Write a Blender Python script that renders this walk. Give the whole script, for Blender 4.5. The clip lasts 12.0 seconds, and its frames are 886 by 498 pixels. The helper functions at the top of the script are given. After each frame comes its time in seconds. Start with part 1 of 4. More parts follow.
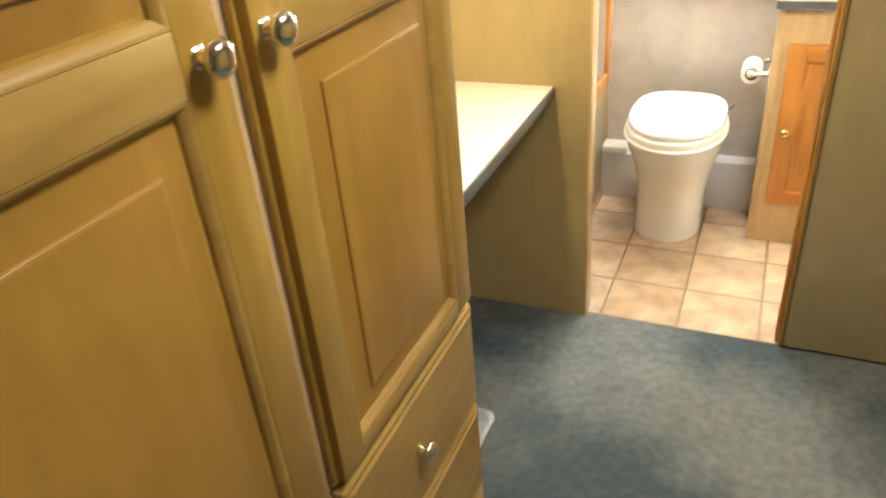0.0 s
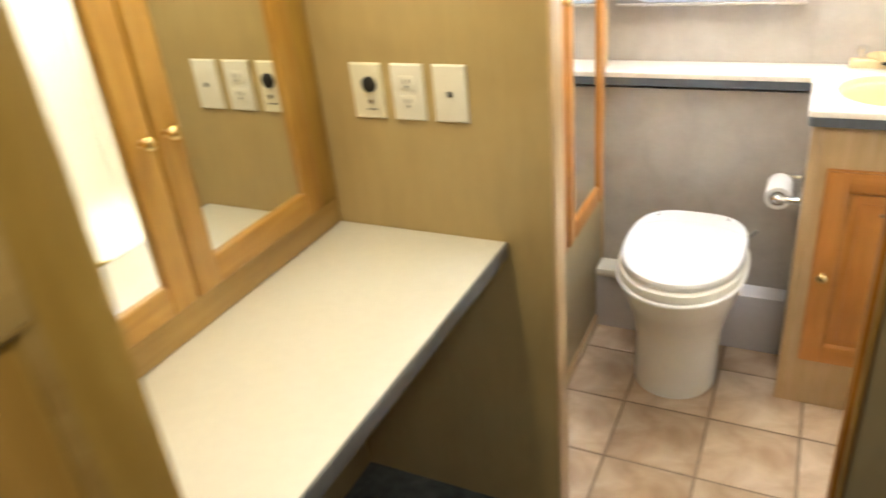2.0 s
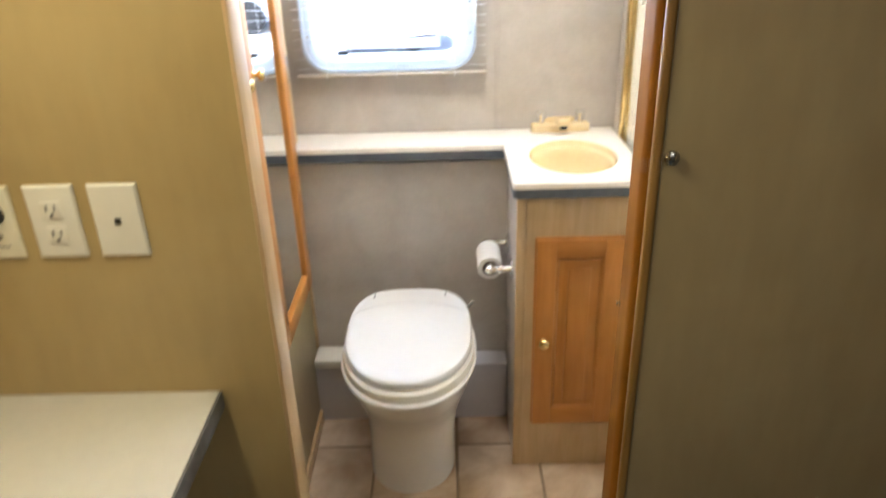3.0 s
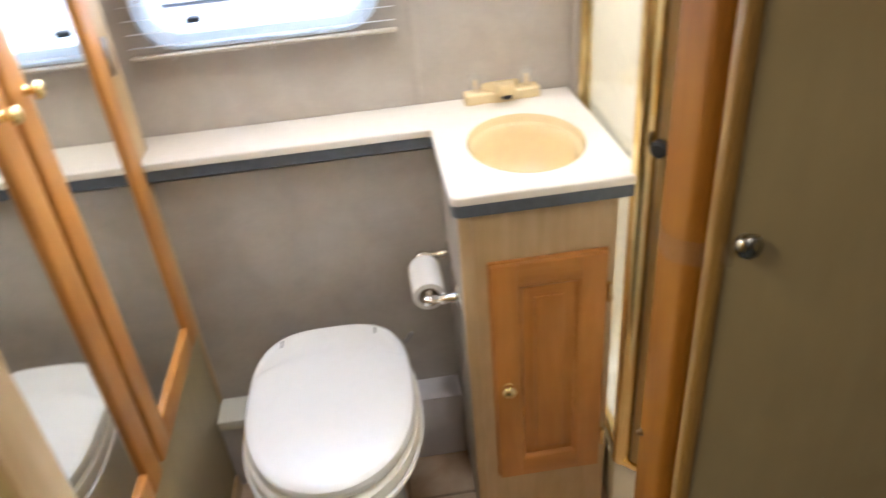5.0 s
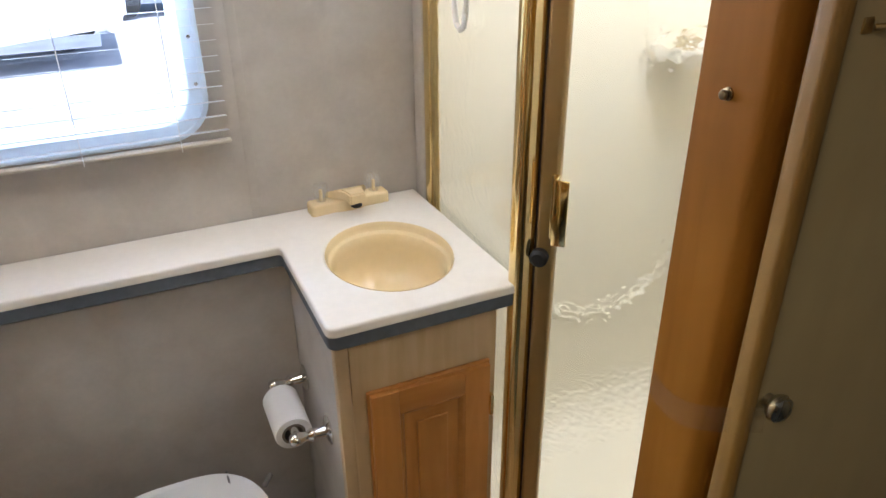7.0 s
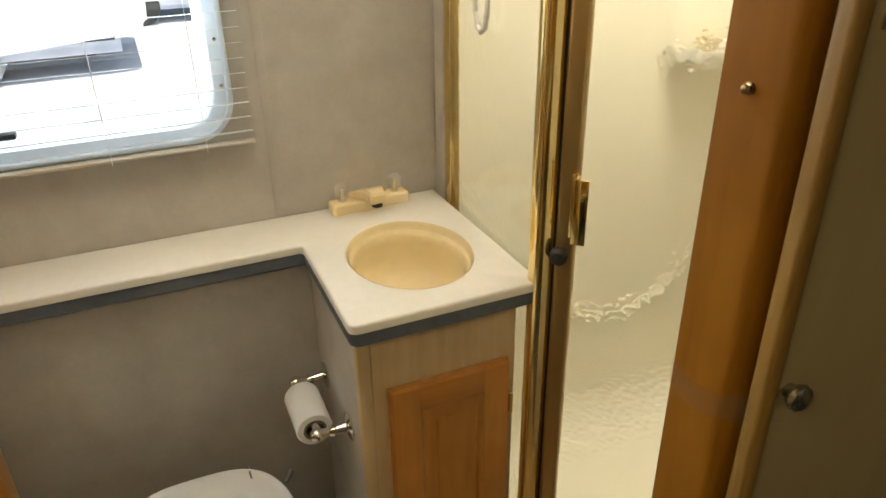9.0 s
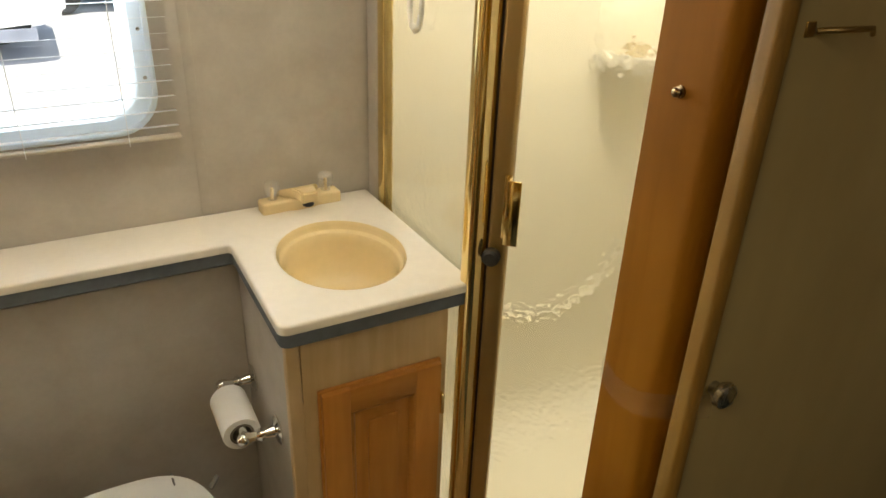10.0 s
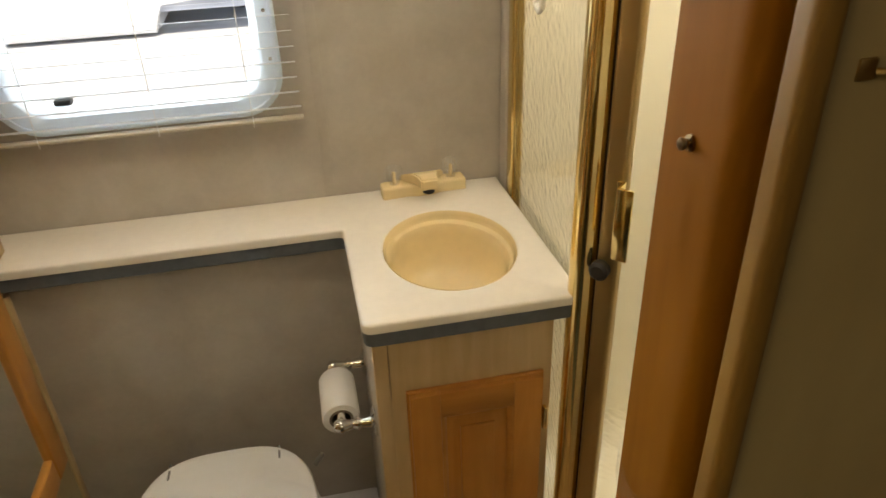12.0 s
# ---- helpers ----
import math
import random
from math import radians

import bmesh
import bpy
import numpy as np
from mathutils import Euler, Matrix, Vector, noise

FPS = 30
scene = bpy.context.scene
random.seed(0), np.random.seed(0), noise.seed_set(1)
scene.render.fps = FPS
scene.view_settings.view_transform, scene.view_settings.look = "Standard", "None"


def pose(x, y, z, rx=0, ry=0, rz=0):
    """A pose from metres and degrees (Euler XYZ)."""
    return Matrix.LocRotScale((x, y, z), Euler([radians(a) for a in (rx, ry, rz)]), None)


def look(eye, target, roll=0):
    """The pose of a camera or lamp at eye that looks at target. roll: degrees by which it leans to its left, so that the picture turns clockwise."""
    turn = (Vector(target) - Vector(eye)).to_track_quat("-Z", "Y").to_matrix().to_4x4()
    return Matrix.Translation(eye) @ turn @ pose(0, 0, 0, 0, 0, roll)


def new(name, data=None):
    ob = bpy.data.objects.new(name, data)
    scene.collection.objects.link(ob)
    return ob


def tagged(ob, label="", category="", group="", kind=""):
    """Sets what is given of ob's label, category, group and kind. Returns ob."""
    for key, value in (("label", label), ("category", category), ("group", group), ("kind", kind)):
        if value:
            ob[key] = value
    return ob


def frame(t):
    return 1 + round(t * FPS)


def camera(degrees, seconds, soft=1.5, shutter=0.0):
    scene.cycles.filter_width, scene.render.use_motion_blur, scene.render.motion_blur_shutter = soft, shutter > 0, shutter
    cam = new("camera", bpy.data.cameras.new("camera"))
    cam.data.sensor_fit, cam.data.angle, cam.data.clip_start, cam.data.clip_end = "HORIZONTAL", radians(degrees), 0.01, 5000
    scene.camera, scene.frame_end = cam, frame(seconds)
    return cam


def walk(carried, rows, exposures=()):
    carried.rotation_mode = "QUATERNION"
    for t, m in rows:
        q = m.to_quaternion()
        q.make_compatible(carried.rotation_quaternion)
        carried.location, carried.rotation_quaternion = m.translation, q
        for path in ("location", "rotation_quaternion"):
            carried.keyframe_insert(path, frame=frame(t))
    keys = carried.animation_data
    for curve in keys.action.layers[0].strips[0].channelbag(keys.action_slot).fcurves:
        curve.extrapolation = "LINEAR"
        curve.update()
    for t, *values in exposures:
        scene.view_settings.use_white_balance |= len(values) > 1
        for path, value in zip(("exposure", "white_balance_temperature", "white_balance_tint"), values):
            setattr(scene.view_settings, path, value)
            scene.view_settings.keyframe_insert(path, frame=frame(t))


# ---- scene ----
cam = camera(62.4, 12.0, 1.5, 0.5)
PATH = [
    (0, (1.279, 0.346, 1.418), (0.528, 1.897, 0.403), -5.2),
    (0.5, (1.224, 0.460, 1.421), (0.559, 2.098, 0.485), -2.4),
    (1, (1.138, 0.594, 1.477), (0.180, 2.191, 0.747), -5.4),
    (1.2, (1.132, 0.638, 1.481), (0.068, 2.183, 0.782), -6.2),
    (1.4, (1.148, 0.716, 1.468), (0.077, 2.237, 0.732), -6.0),
    (1.5, (1.168, 0.759, 1.460), (0.106, 2.270, 0.693), -6.2),
    (1.6, (1.196, 0.809, 1.454), (0.169, 2.327, 0.650), -6.8),
    (1.8, (1.241, 0.911, 1.458), (0.293, 2.430, 0.566), -6.9),
    (2, (1.258, 1.006, 1.454), (0.418, 2.567, 0.530), -6.0),
    (2.5, (1.259, 1.127, 1.449), (0.761, 2.773, 0.427), -5.1),
    (3, (1.128, 1.275, 1.482), (1.098, 3.071, 0.602), -1.8),
    (3.2, (1.090, 1.311, 1.503), (1.133, 3.117, 0.640), -1.5),
    (4.8, (1.175, 1.786, 1.462), (1.194, 3.481, 0.400), -4.0),
    (5, (1.174, 1.816, 1.453), (1.295, 3.491, 0.366), -5.4),
    (5.5, (1.108, 1.897, 1.468), (1.638, 3.546, 0.469), -3.3),
    (6, (1.081, 1.979, 1.469), (1.789, 3.563, 0.473), -0.7),
    (6.5, (1.072, 1.986, 1.477), (1.792, 3.585, 0.515), -0.5),
    (8.5, (1.034, 1.971, 1.479), (1.767, 3.584, 0.551), -0.1),
    (9, (1.045, 1.971, 1.477), (1.733, 3.601, 0.544), -0.9),
    (9.5, (1.072, 1.971, 1.474), (1.763, 3.596, 0.535), -0.8),
    (10, (1.046, 1.977, 1.472), (1.903, 3.528, 0.544), 2.3),
    (10.5, (1.068, 1.983, 1.469), (1.850, 3.577, 0.548), 1.7),
    (11, (1.090, 2.001, 1.470), (1.769, 3.629, 0.528), 1.4),
    (11.5, (1.161, 2.020, 1.470), (1.669, 3.685, 0.484), 0.4),
    (12, (1.227, 2.024, 1.484), (1.553, 3.713, 0.464), -2.0),
]
EXPOSURES = [(0.0, 2.72, 6150, 9), (0.6, 2.57, 5750, 9), (1.0, 2.38, 5350, 8), (1.5, 2.22, 5350, 9), (2.0, 1.86, 5850, 11), (2.5, 1.42, 5800, 11), (3.2, 1.36, 5650, 12), (5.0, 1.18, 5600, 14), (5.6, 1.25, 5350, 14), (6.1, 0.93, 5300, 15), (6.7, 0.57, 5350, 15),
             (8.3, 0.25, 6500, 2), (9.3, 0.24, 7050, 5), (10.2, 0.25, 7200, 5), (12.0, 0.08, 7500, 8)]
walk(cam, [(t, look(eye, target, roll)) for t, eye, target, roll in PATH], EXPOSURES)

# ---- world and lights ----
world = bpy.data.worlds.new("sky")
scene.world = world
world.use_nodes = True
wn = world.node_tree.nodes
sky = wn.new("ShaderNodeTexSky")
sky.sky_type, sky.sun_disc = "NISHITA", False
sky.sun_elevation, sky.sun_rotation = radians(50), radians(200)
wn["Background"].inputs["Strength"].default_value = 0.15
world.node_tree.links.new(sky.outputs[0], wn["Background"].inputs["Color"])


def area(name, eye, target, size_x, size_y, watts, colour):
    data = bpy.data.lights.new(name, "AREA")
    data.shape, data.size, data.size_y, data.energy, data.color = "RECTANGLE", size_x, size_y, watts, colour
    ob = new(name, data)
    ob.matrix_world = look(eye, target)
    return ob


sun_data = bpy.data.lights.new("sun", "SUN")
sun_data.energy, sun_data.angle, sun_data.color = 5.0, radians(0.5), (1.0, 0.95, 0.88)
sun = new("sun", sun_data)
sun.matrix_world = look((0, 0, 10), (-2.4, 4.5, 0.0))
CEIL = 1.98
area("bath_window_light", (0.96, 3.345, 1.475), (1.1, 2.2, 0.95), 0.42, 0.20, 5.2, (0.86, 0.93, 1.0))
# stands in for the skylight's daylight, as the dome above is opaque
area("shower_skylight_light", (2.05, 2.92, CEIL + 0.004), (2.05, 2.92, 0), 0.41, 0.41, 12.0, (1.0, 0.955, 0.87))
# unseen lamp, assumed from the yellow light on the partition
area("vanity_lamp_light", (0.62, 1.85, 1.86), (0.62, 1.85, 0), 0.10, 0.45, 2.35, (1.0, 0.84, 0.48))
# the next two are added fill lamps, with no known fixture
area("bedroom_fill_light", (1.50, 0.95, CEIL - 0.06), (1.50, 0.95, 0), 0.30, 0.30, 2.25, (1.0, 0.90, 0.73))
area("bath_fill_light", (1.10, 2.85, CEIL - 0.06), (1.10, 2.85, 0), 0.23, 0.23, 2.6, (1.0, 0.92, 0.80))

# ---- materials ----


def material(name, colour, rough=0.5, metal=0.0, spec=0.5):
    m = bpy.data.materials.new(name)
    m.use_nodes = True
    b = m.node_tree.nodes["Principled BSDF"]
    b.inputs["Base Color"].default_value = (*colour, 1)
    b.inputs["Roughness"].default_value = rough
    b.inputs["Metallic"].default_value = metal
    b.inputs["Specular IOR Level"].default_value = spec
    return m


def node(m, kind, **kw):
    n = m.node_tree.nodes.new(kind)
    for k, v in kw.items():
        n.inputs[k].default_value = v
    return n


def link(m, a, b):
    m.node_tree.links.new(a, b)


def coords(m, scale):
    tc = node(m, "ShaderNodeTexCoord")
    mp = node(m, "ShaderNodeMapping")
    mp.inputs["Scale"].default_value = scale
    link(m, tc.outputs["Object"], mp.inputs["Vector"])
    return mp.outputs["Vector"]


def ramp(m, fac, stops):
    r = node(m, "ShaderNodeValToRGB")
    els = r.color_ramp.elements
    while len(els) < len(stops):
        els.new(0.5)
    for e, (p, c) in zip(els, stops):
        e.position, e.color = p, (*c, 1)
    link(m, fac, r.inputs["Fac"])
    return r.outputs["Color"]


def noise_fac(m, scale, size, detail=4, distortion=0.0):
    n = node(m, "ShaderNodeTexNoise", Scale=size, Detail=detail, Distortion=distortion)
    link(m, coords(m, scale), n.inputs["Vector"])
    return n.outputs["Fac"]


def mix(m, fac, a, b, blend="MIX"):
    n = node(m, "ShaderNodeMix")
    n.data_type, n.blend_type = "RGBA", blend
    if isinstance(fac, float):
        n.inputs["Factor"].default_value = fac
    else:
        link(m, fac, n.inputs["Factor"])
    link(m, a, n.inputs[6])
    link(m, b, n.inputs[7])
    return n.outputs[2]


def bump(m, fac, strength, distance):
    n = node(m, "ShaderNodeBump", Strength=strength, Distance=distance)
    link(m, fac, n.inputs["Height"])
    link(m, n.outputs[0], m.node_tree.nodes["Principled BSDF"].inputs["Normal"])


def base(m, colour):
    link(m, colour, m.node_tree.nodes["Principled BSDF"].inputs["Base Color"])


def wood(name, dark, mid, light, stretch, rough=0.38, coat=0.10):
    """Clear-coated wood with long soft grain; stretch: small along the grain."""
    m = material(name, mid, rough)
    g = noise_fac(m, stretch, 14.0, 6, 0.6)
    c = ramp(m, g, [(0.30, dark), (0.52, mid), (0.75, light)])
    blotch = ramp(m, noise_fac(m, (1, 1, 1), 5.0, 3), [(0.35, (0.80, 0.77, 0.74)), (0.65, (1.0, 1.0, 1.0))])
    info = node(m, "ShaderNodeObjectInfo")
    tone = ramp(m, info.outputs["Random"], [(0.0, (0.93, 0.92, 0.90)), (1.0, (1.0, 1.0, 1.0))])
    base(m, mix(m, 1.0, mix(m, 1.0, c, blotch, "MULTIPLY"), tone, "MULTIPLY"))
    bump(m, g, 0.06, 0.002)
    m.node_tree.nodes["Principled BSDF"].inputs["Coat Weight"].default_value = coat
    m.node_tree.nodes["Principled BSDF"].inputs["Coat Roughness"].default_value = 0.25
    return m


UP, ALONG_Y, ALONG_X = (3.0, 3.0, 0.35), (3.0, 0.35, 3.0), (0.35, 3.0, 3.0)
maple_up = wood("maple_up", (0.43, 0.260, 0.045), (0.48, 0.302, 0.057), (0.53, 0.344, 0.075), UP)
maple_y = wood("maple_y", (0.43, 0.27, 0.068), (0.49, 0.32, 0.088), (0.54, 0.365, 0.112), ALONG_Y)
maple_panel = wood("maple_panel", (0.39, 0.216, 0.038), (0.44, 0.252, 0.047), (0.49, 0.287, 0.060), (1.2, 1.2, 0.22))
oak_up = wood("honey_wood_up", (0.54, 0.228, 0.042), (0.595, 0.262, 0.052), (0.64, 0.292, 0.066), UP)
oak_y = wood("honey_wood_y", (0.54, 0.228, 0.042), (0.595, 0.262, 0.052), (0.64, 0.292, 0.066), ALONG_Y)
oak_x = wood("honey_wood_x", (0.54, 0.228, 0.042), (0.595, 0.262, 0.052), (0.64, 0.292, 0.066), ALONG_X)
# deeper brown than the other honey wood, with little gloss
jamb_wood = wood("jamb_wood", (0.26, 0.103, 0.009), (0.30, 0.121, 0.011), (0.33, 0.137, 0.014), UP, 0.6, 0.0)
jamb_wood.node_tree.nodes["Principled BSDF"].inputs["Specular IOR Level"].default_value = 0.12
edge_wood = wood("edge_wood", (0.27, 0.155, 0.035), (0.33, 0.19, 0.045), (0.38, 0.225, 0.06), UP, 0.5, 0.0)
gold_wood_up = wood("gold_wood_up", (0.46, 0.25, 0.045), (0.56, 0.32, 0.06), (0.63, 0.39, 0.09), UP)
gold_wood_y = wood("gold_wood_y", (0.46, 0.25, 0.045), (0.56, 0.32, 0.06), (0.63, 0.39, 0.09), ALONG_Y)
pale_wood = wood("pale_wood", (0.61, 0.435, 0.225), (0.67, 0.49, 0.27), (0.72, 0.54, 0.315), UP, 0.45)


def panel_paper(name, a, b, c, size, rough=0.5, stretch=(1, 1, 0.25), low=0.93):
    m = material(name, b, rough)
    big = noise_fac(m, (1, 1, 1), size, 5, 0.4)
    fine = noise_fac(m, stretch, size * 9, 4)
    col = ramp(m, big, [(0.33, a), (0.50, b), (0.68, c)])
    grain = ramp(m, fine, [(0.3, (low, low, low)), (0.7, (1, 1, 1))])
    base(m, mix(m, 1.0, col, grain, "MULTIPLY"))
    bump(m, fine, 0.05, 0.001)
    return m


tan_panel = panel_paper("tan_panel", (0.385, 0.305, 0.165), (0.41, 0.33, 0.182), (0.435, 0.355, 0.20), 4.0, 0.42)
# lighter and yellower than tan_panel, for the left partition only
partition_paper = panel_paper("yellow_tan_paper", (0.450, 0.340, 0.150), (0.480, 0.365, 0.165), (0.505, 0.390, 0.182), 4.0, 0.42)
bath_paper = panel_paper("bath_wallpaper", (0.472, 0.428, 0.374), (0.512, 0.469, 0.414), (0.552, 0.509, 0.454), 11.0, 0.5, (1, 1, 1), 0.95)
ceiling_vinyl = panel_paper("ceiling_vinyl", (0.70, 0.68, 0.63), (0.74, 0.72, 0.67), (0.78, 0.76, 0.71), 6.0, 0.6)

carpet_mat = material("blue_grey_carpet", (0.13, 0.16, 0.17), 0.95, spec=0.1)
c_big = noise_fac(carpet_mat, (1, 1, 1), 2.4, 10, 0.15)
c_fine = noise_fac(carpet_mat, (1, 1, 1), 420.0, 3)
c_worn = ramp(carpet_mat, c_big, [(0.40, (0.085, 0.108, 0.122)), (0.50, (0.150, 0.170, 0.174)), (0.61, (0.215, 0.226, 0.218))])
c_mid = ramp(carpet_mat, noise_fac(carpet_mat, (1, 1, 1), 38.0, 5), [(0.35, (0.80, 0.81, 0.83)), (0.65, (1.08, 1.08, 1.08))])
c_col = mix(carpet_mat, 1.0, c_worn, c_mid, "MULTIPLY")
c_tuft = ramp(carpet_mat, c_fine, [(0.3, (0.70, 0.70, 0.70)), (0.7, (1.1, 1.1, 1.1))])
base(carpet_mat, mix(carpet_mat, 1.0, c_col, c_tuft, "MULTIPLY"))
bump(carpet_mat, c_fine, 0.5, 0.004)

tile_mat = material("tan_floor_tile", (0.42, 0.29, 0.17), 0.42)
t_cloud = noise_fac(tile_mat, (1, 1, 1), 9.0, 6, 0.5)
t_col = ramp(tile_mat, t_cloud, [(0.32, (0.40, 0.275, 0.165)), (0.5, (0.53, 0.395, 0.26)), (0.68, (0.64, 0.51, 0.36))])
t_info = node(tile_mat, "ShaderNodeObjectInfo")
t_tone = ramp(tile_mat, t_info.outputs["Random"], [(0.0, (0.80, 0.75, 0.69)), (1.0, (1.14, 1.16, 1.20))])
base(tile_mat, mix(tile_mat, 1.0, t_col, t_tone, "MULTIPLY"))
bump(tile_mat, t_cloud, 0.15, 0.002)
grout_mat = panel_paper("tile_grout", (0.25, 0.18, 0.115), (0.29, 0.21, 0.135), (0.33, 0.24, 0.155), 30.0, 0.8)


def speckled(name, colour, rough, amount=0.06, spec=0.5):
    m = material(name, colour, rough, spec=spec)
    lo = tuple(max(0.0, c * (1 - amount)) for c in colour)
    hi = tuple(min(1.0, c * (1 + amount)) for c in colour)
    f = noise_fac(m, (1, 1, 1), 60.0, 5)
    f2 = noise_fac(m, (1, 1, 1), 4.0, 3)
    base(m, mix(m, 0.5, ramp(m, f, [(0.35, lo), (0.65, hi)]), ramp(m, f2, [(0.35, lo), (0.65, hi)])))
    bump(m, f, 0.02, 0.0005)
    return m


laminate = speckled("cream_laminate", (0.725, 0.70, 0.645), 0.35, 0.03)
marble_white = speckled("cultured_marble", (0.84, 0.785, 0.70), 0.28, 0.03)
edge_grey = speckled("blue_grey_edge", (0.13, 0.15, 0.18), 0.5, 0.15)
vanity_edge = speckled("dark_grey_edge", (0.15, 0.15, 0.15), 0.5, 0.15)
almond = speckled("almond_plastic", (0.80, 0.64, 0.37), 0.19, 0.03)
porcelain = speckled("white_porcelain", (0.83, 0.82, 0.79), 0.14, 0.015)
bone_plastic = speckled("bone_plastic", (0.80, 0.77, 0.68), 0.3, 0.015)
ivory = speckled("ivory_plate", (0.80, 0.76, 0.60), 0.35, 0.02)
white_plate = speckled("white_plate", (0.82, 0.80, 0.72), 0.35, 0.02)
fibreglass = speckled("white_fibreglass", (0.86, 0.81, 0.67), 0.20, 0.02)
white_box = speckled("white_plastic_box", (0.68, 0.66, 0.69), 0.45, 0.03)
cardboard = speckled("cardboard", (0.20, 0.16, 0.12), 0.9, 0.08)
paper = speckled("tissue_paper", (0.86, 0.84, 0.80), 0.9, 0.02)
# tan puts the shade on the backlit blind rail into its colour
rail_vinyl = speckled("shaded_rail_vinyl", (0.60, 0.54, 0.45), 0.45, 0.03)
blind_white = speckled("blind_slat_white", (0.86, 0.87, 0.89), 0.4, 0.02)
# white frame, with the blue of the daylight mixed into its colour
frame_white = speckled("daylight_tinted_white", (0.80, 0.89, 0.98), 0.4, 0.03)
slot_shade = speckled("slot_shade", (0.16, 0.15, 0.14), 0.6, 0.1)
pewter = speckled("pewter_plastic", (0.22, 0.21, 0.19), 0.4, 0.1)
black_rubber = speckled("black_rubber", (0.02, 0.02, 0.02), 0.5, 0.2)
dark_gap = speckled("gap_shade", (0.03, 0.018, 0.012), 0.6, 0.2)


def metal(name, colour, rough):
    m = material(name, colour, rough, 1.0)
    f = noise_fac(m, (1, 1, 0.15), 120.0, 3)
    r = node(m, "ShaderNodeMapRange")
    r.inputs["To Min"].default_value, r.inputs["To Max"].default_value = rough * 0.7, rough * 1.5
    link(m, f, r.inputs["Value"])
    link(m, r.outputs[0], m.node_tree.nodes["Principled BSDF"].inputs["Roughness"])
    return m


brass = metal("polished_brass", (0.86, 0.67, 0.31), 0.12)
brass_dark = metal("bronze_anodised", (0.46, 0.32, 0.14), 0.36)
stud_bronze = metal("aged_bronze", (0.26, 0.18, 0.09), 0.28)
knob_brass = metal("bright_knob_brass", (0.88, 0.83, 0.66), 0.10)
chrome = metal("chrome", (0.80, 0.79, 0.76), 0.10)
nickel = metal("dull_nickel", (0.50, 0.48, 0.44), 0.25)
mirror_mat = material("mirror_silver", (0.90, 0.91, 0.88), 0.01, 1.0)


def glass(name, colour, rough, ior=1.45):
    m = material(name, colour, rough)
    b = m.node_tree.nodes["Principled BSDF"]
    b.inputs["Transmission Weight"].default_value = 1.0
    b.inputs["IOR"].default_value = ior
    return m


clear_glass = glass("clear_glass", (1, 1, 1), 0.0)
acrylic = material("clear_acrylic", (0.95, 0.95, 0.93), 0.08)
acrylic.node_tree.nodes["Principled BSDF"].inputs["Alpha"].default_value = 0.14


def pebbled(name, rough, relief):
    m = glass(name, (0.97, 0.97, 0.94), rough, 1.42)
    cells = node(m, "ShaderNodeTexVoronoi", Scale=95.0)
    cells.feature = "SMOOTH_F1"
    link(m, coords(m, (1, 1, 1)), cells.inputs["Vector"])
    bump(m, cells.outputs["Distance"], relief, 0.003)
    return m


obscure = pebbled("pebbled_glass", 0.10, 0.26)
obscure_fine = pebbled("fine_pebbled_glass", 0.10, 0.10)
slat_vinyl = material("thin_slat_vinyl", (0.86, 0.88, 0.92), 0.4)
sn = slat_vinyl.node_tree.nodes
thin = node(slat_vinyl, "ShaderNodeBsdfTranslucent")
thin.inputs["Color"].default_value = (0.93, 0.95, 0.98, 1)
both = node(slat_vinyl, "ShaderNodeMixShader")
both.inputs[0].default_value = 0.75
link(slat_vinyl, sn["Principled BSDF"].outputs[0], both.inputs[1])
link(slat_vinyl, thin.outputs[0], both.inputs[2])
link(slat_vinyl, both.outputs[0], sn["Material Output"].inputs["Surface"])
concrete = panel_paper("pale_concrete", (0.60, 0.61, 0.63), (0.66, 0.67, 0.69), (0.71, 0.72, 0.74), 0.4, 0.8)
# blue made this pale to imitate the glare outside
dark_blue = speckled("glare_washed_blue", (0.50, 0.53, 0.62), 0.6, 0.15)
tan_soap = speckled("tan_soap", (0.42, 0.34, 0.20), 0.4, 0.1)
bin_plastic = speckled("bin_plastic", (0.66, 0.70, 0.72), 0.3, 0.05)
bin_plastic.node_tree.nodes["Principled BSDF"].inputs["Alpha"].default_value = 0.22
bin_rim = speckled("bin_rim_plastic", (0.66, 0.70, 0.72), 0.3, 0.05)
bin_rim.node_tree.nodes["Principled BSDF"].inputs["Alpha"].default_value = 0.3
strap_vinyl = material("clear_vinyl", (0.42, 0.34, 0.26), 0.30)
strap_vinyl.node_tree.nodes["Principled BSDF"].inputs["Alpha"].default_value = 0.07

# ---- mesh helpers ----


def thing(name, loc, label, category, group="", kind=""):
    ob = new(name)
    ob.location = loc
    return tagged(ob, label, category, group, kind)


def mesh_of(name, bm, mat, smooth=True):
    bmesh.ops.recalc_face_normals(bm, faces=bm.faces)
    me = bpy.data.meshes.new(name)
    bm.to_mesh(me)
    bm.free()
    me.materials.append(mat)
    if smooth:
        me.shade_smooth()
        me.set_sharp_from_angle(angle=radians(35))
    return me


def part(name, bm, mat, parent, label=""):
    ob = new(name, mesh_of(name, bm, mat))
    ob.parent = parent
    if parent.data is None:
        ob.matrix_parent_inverse = Matrix.Translation(-parent.location)
    return tagged(ob, label)


def solid(name, bm, mat, label, category, group="", kind=""):
    return tagged(new(name, mesh_of(name, bm, mat)), label, category, group, kind)


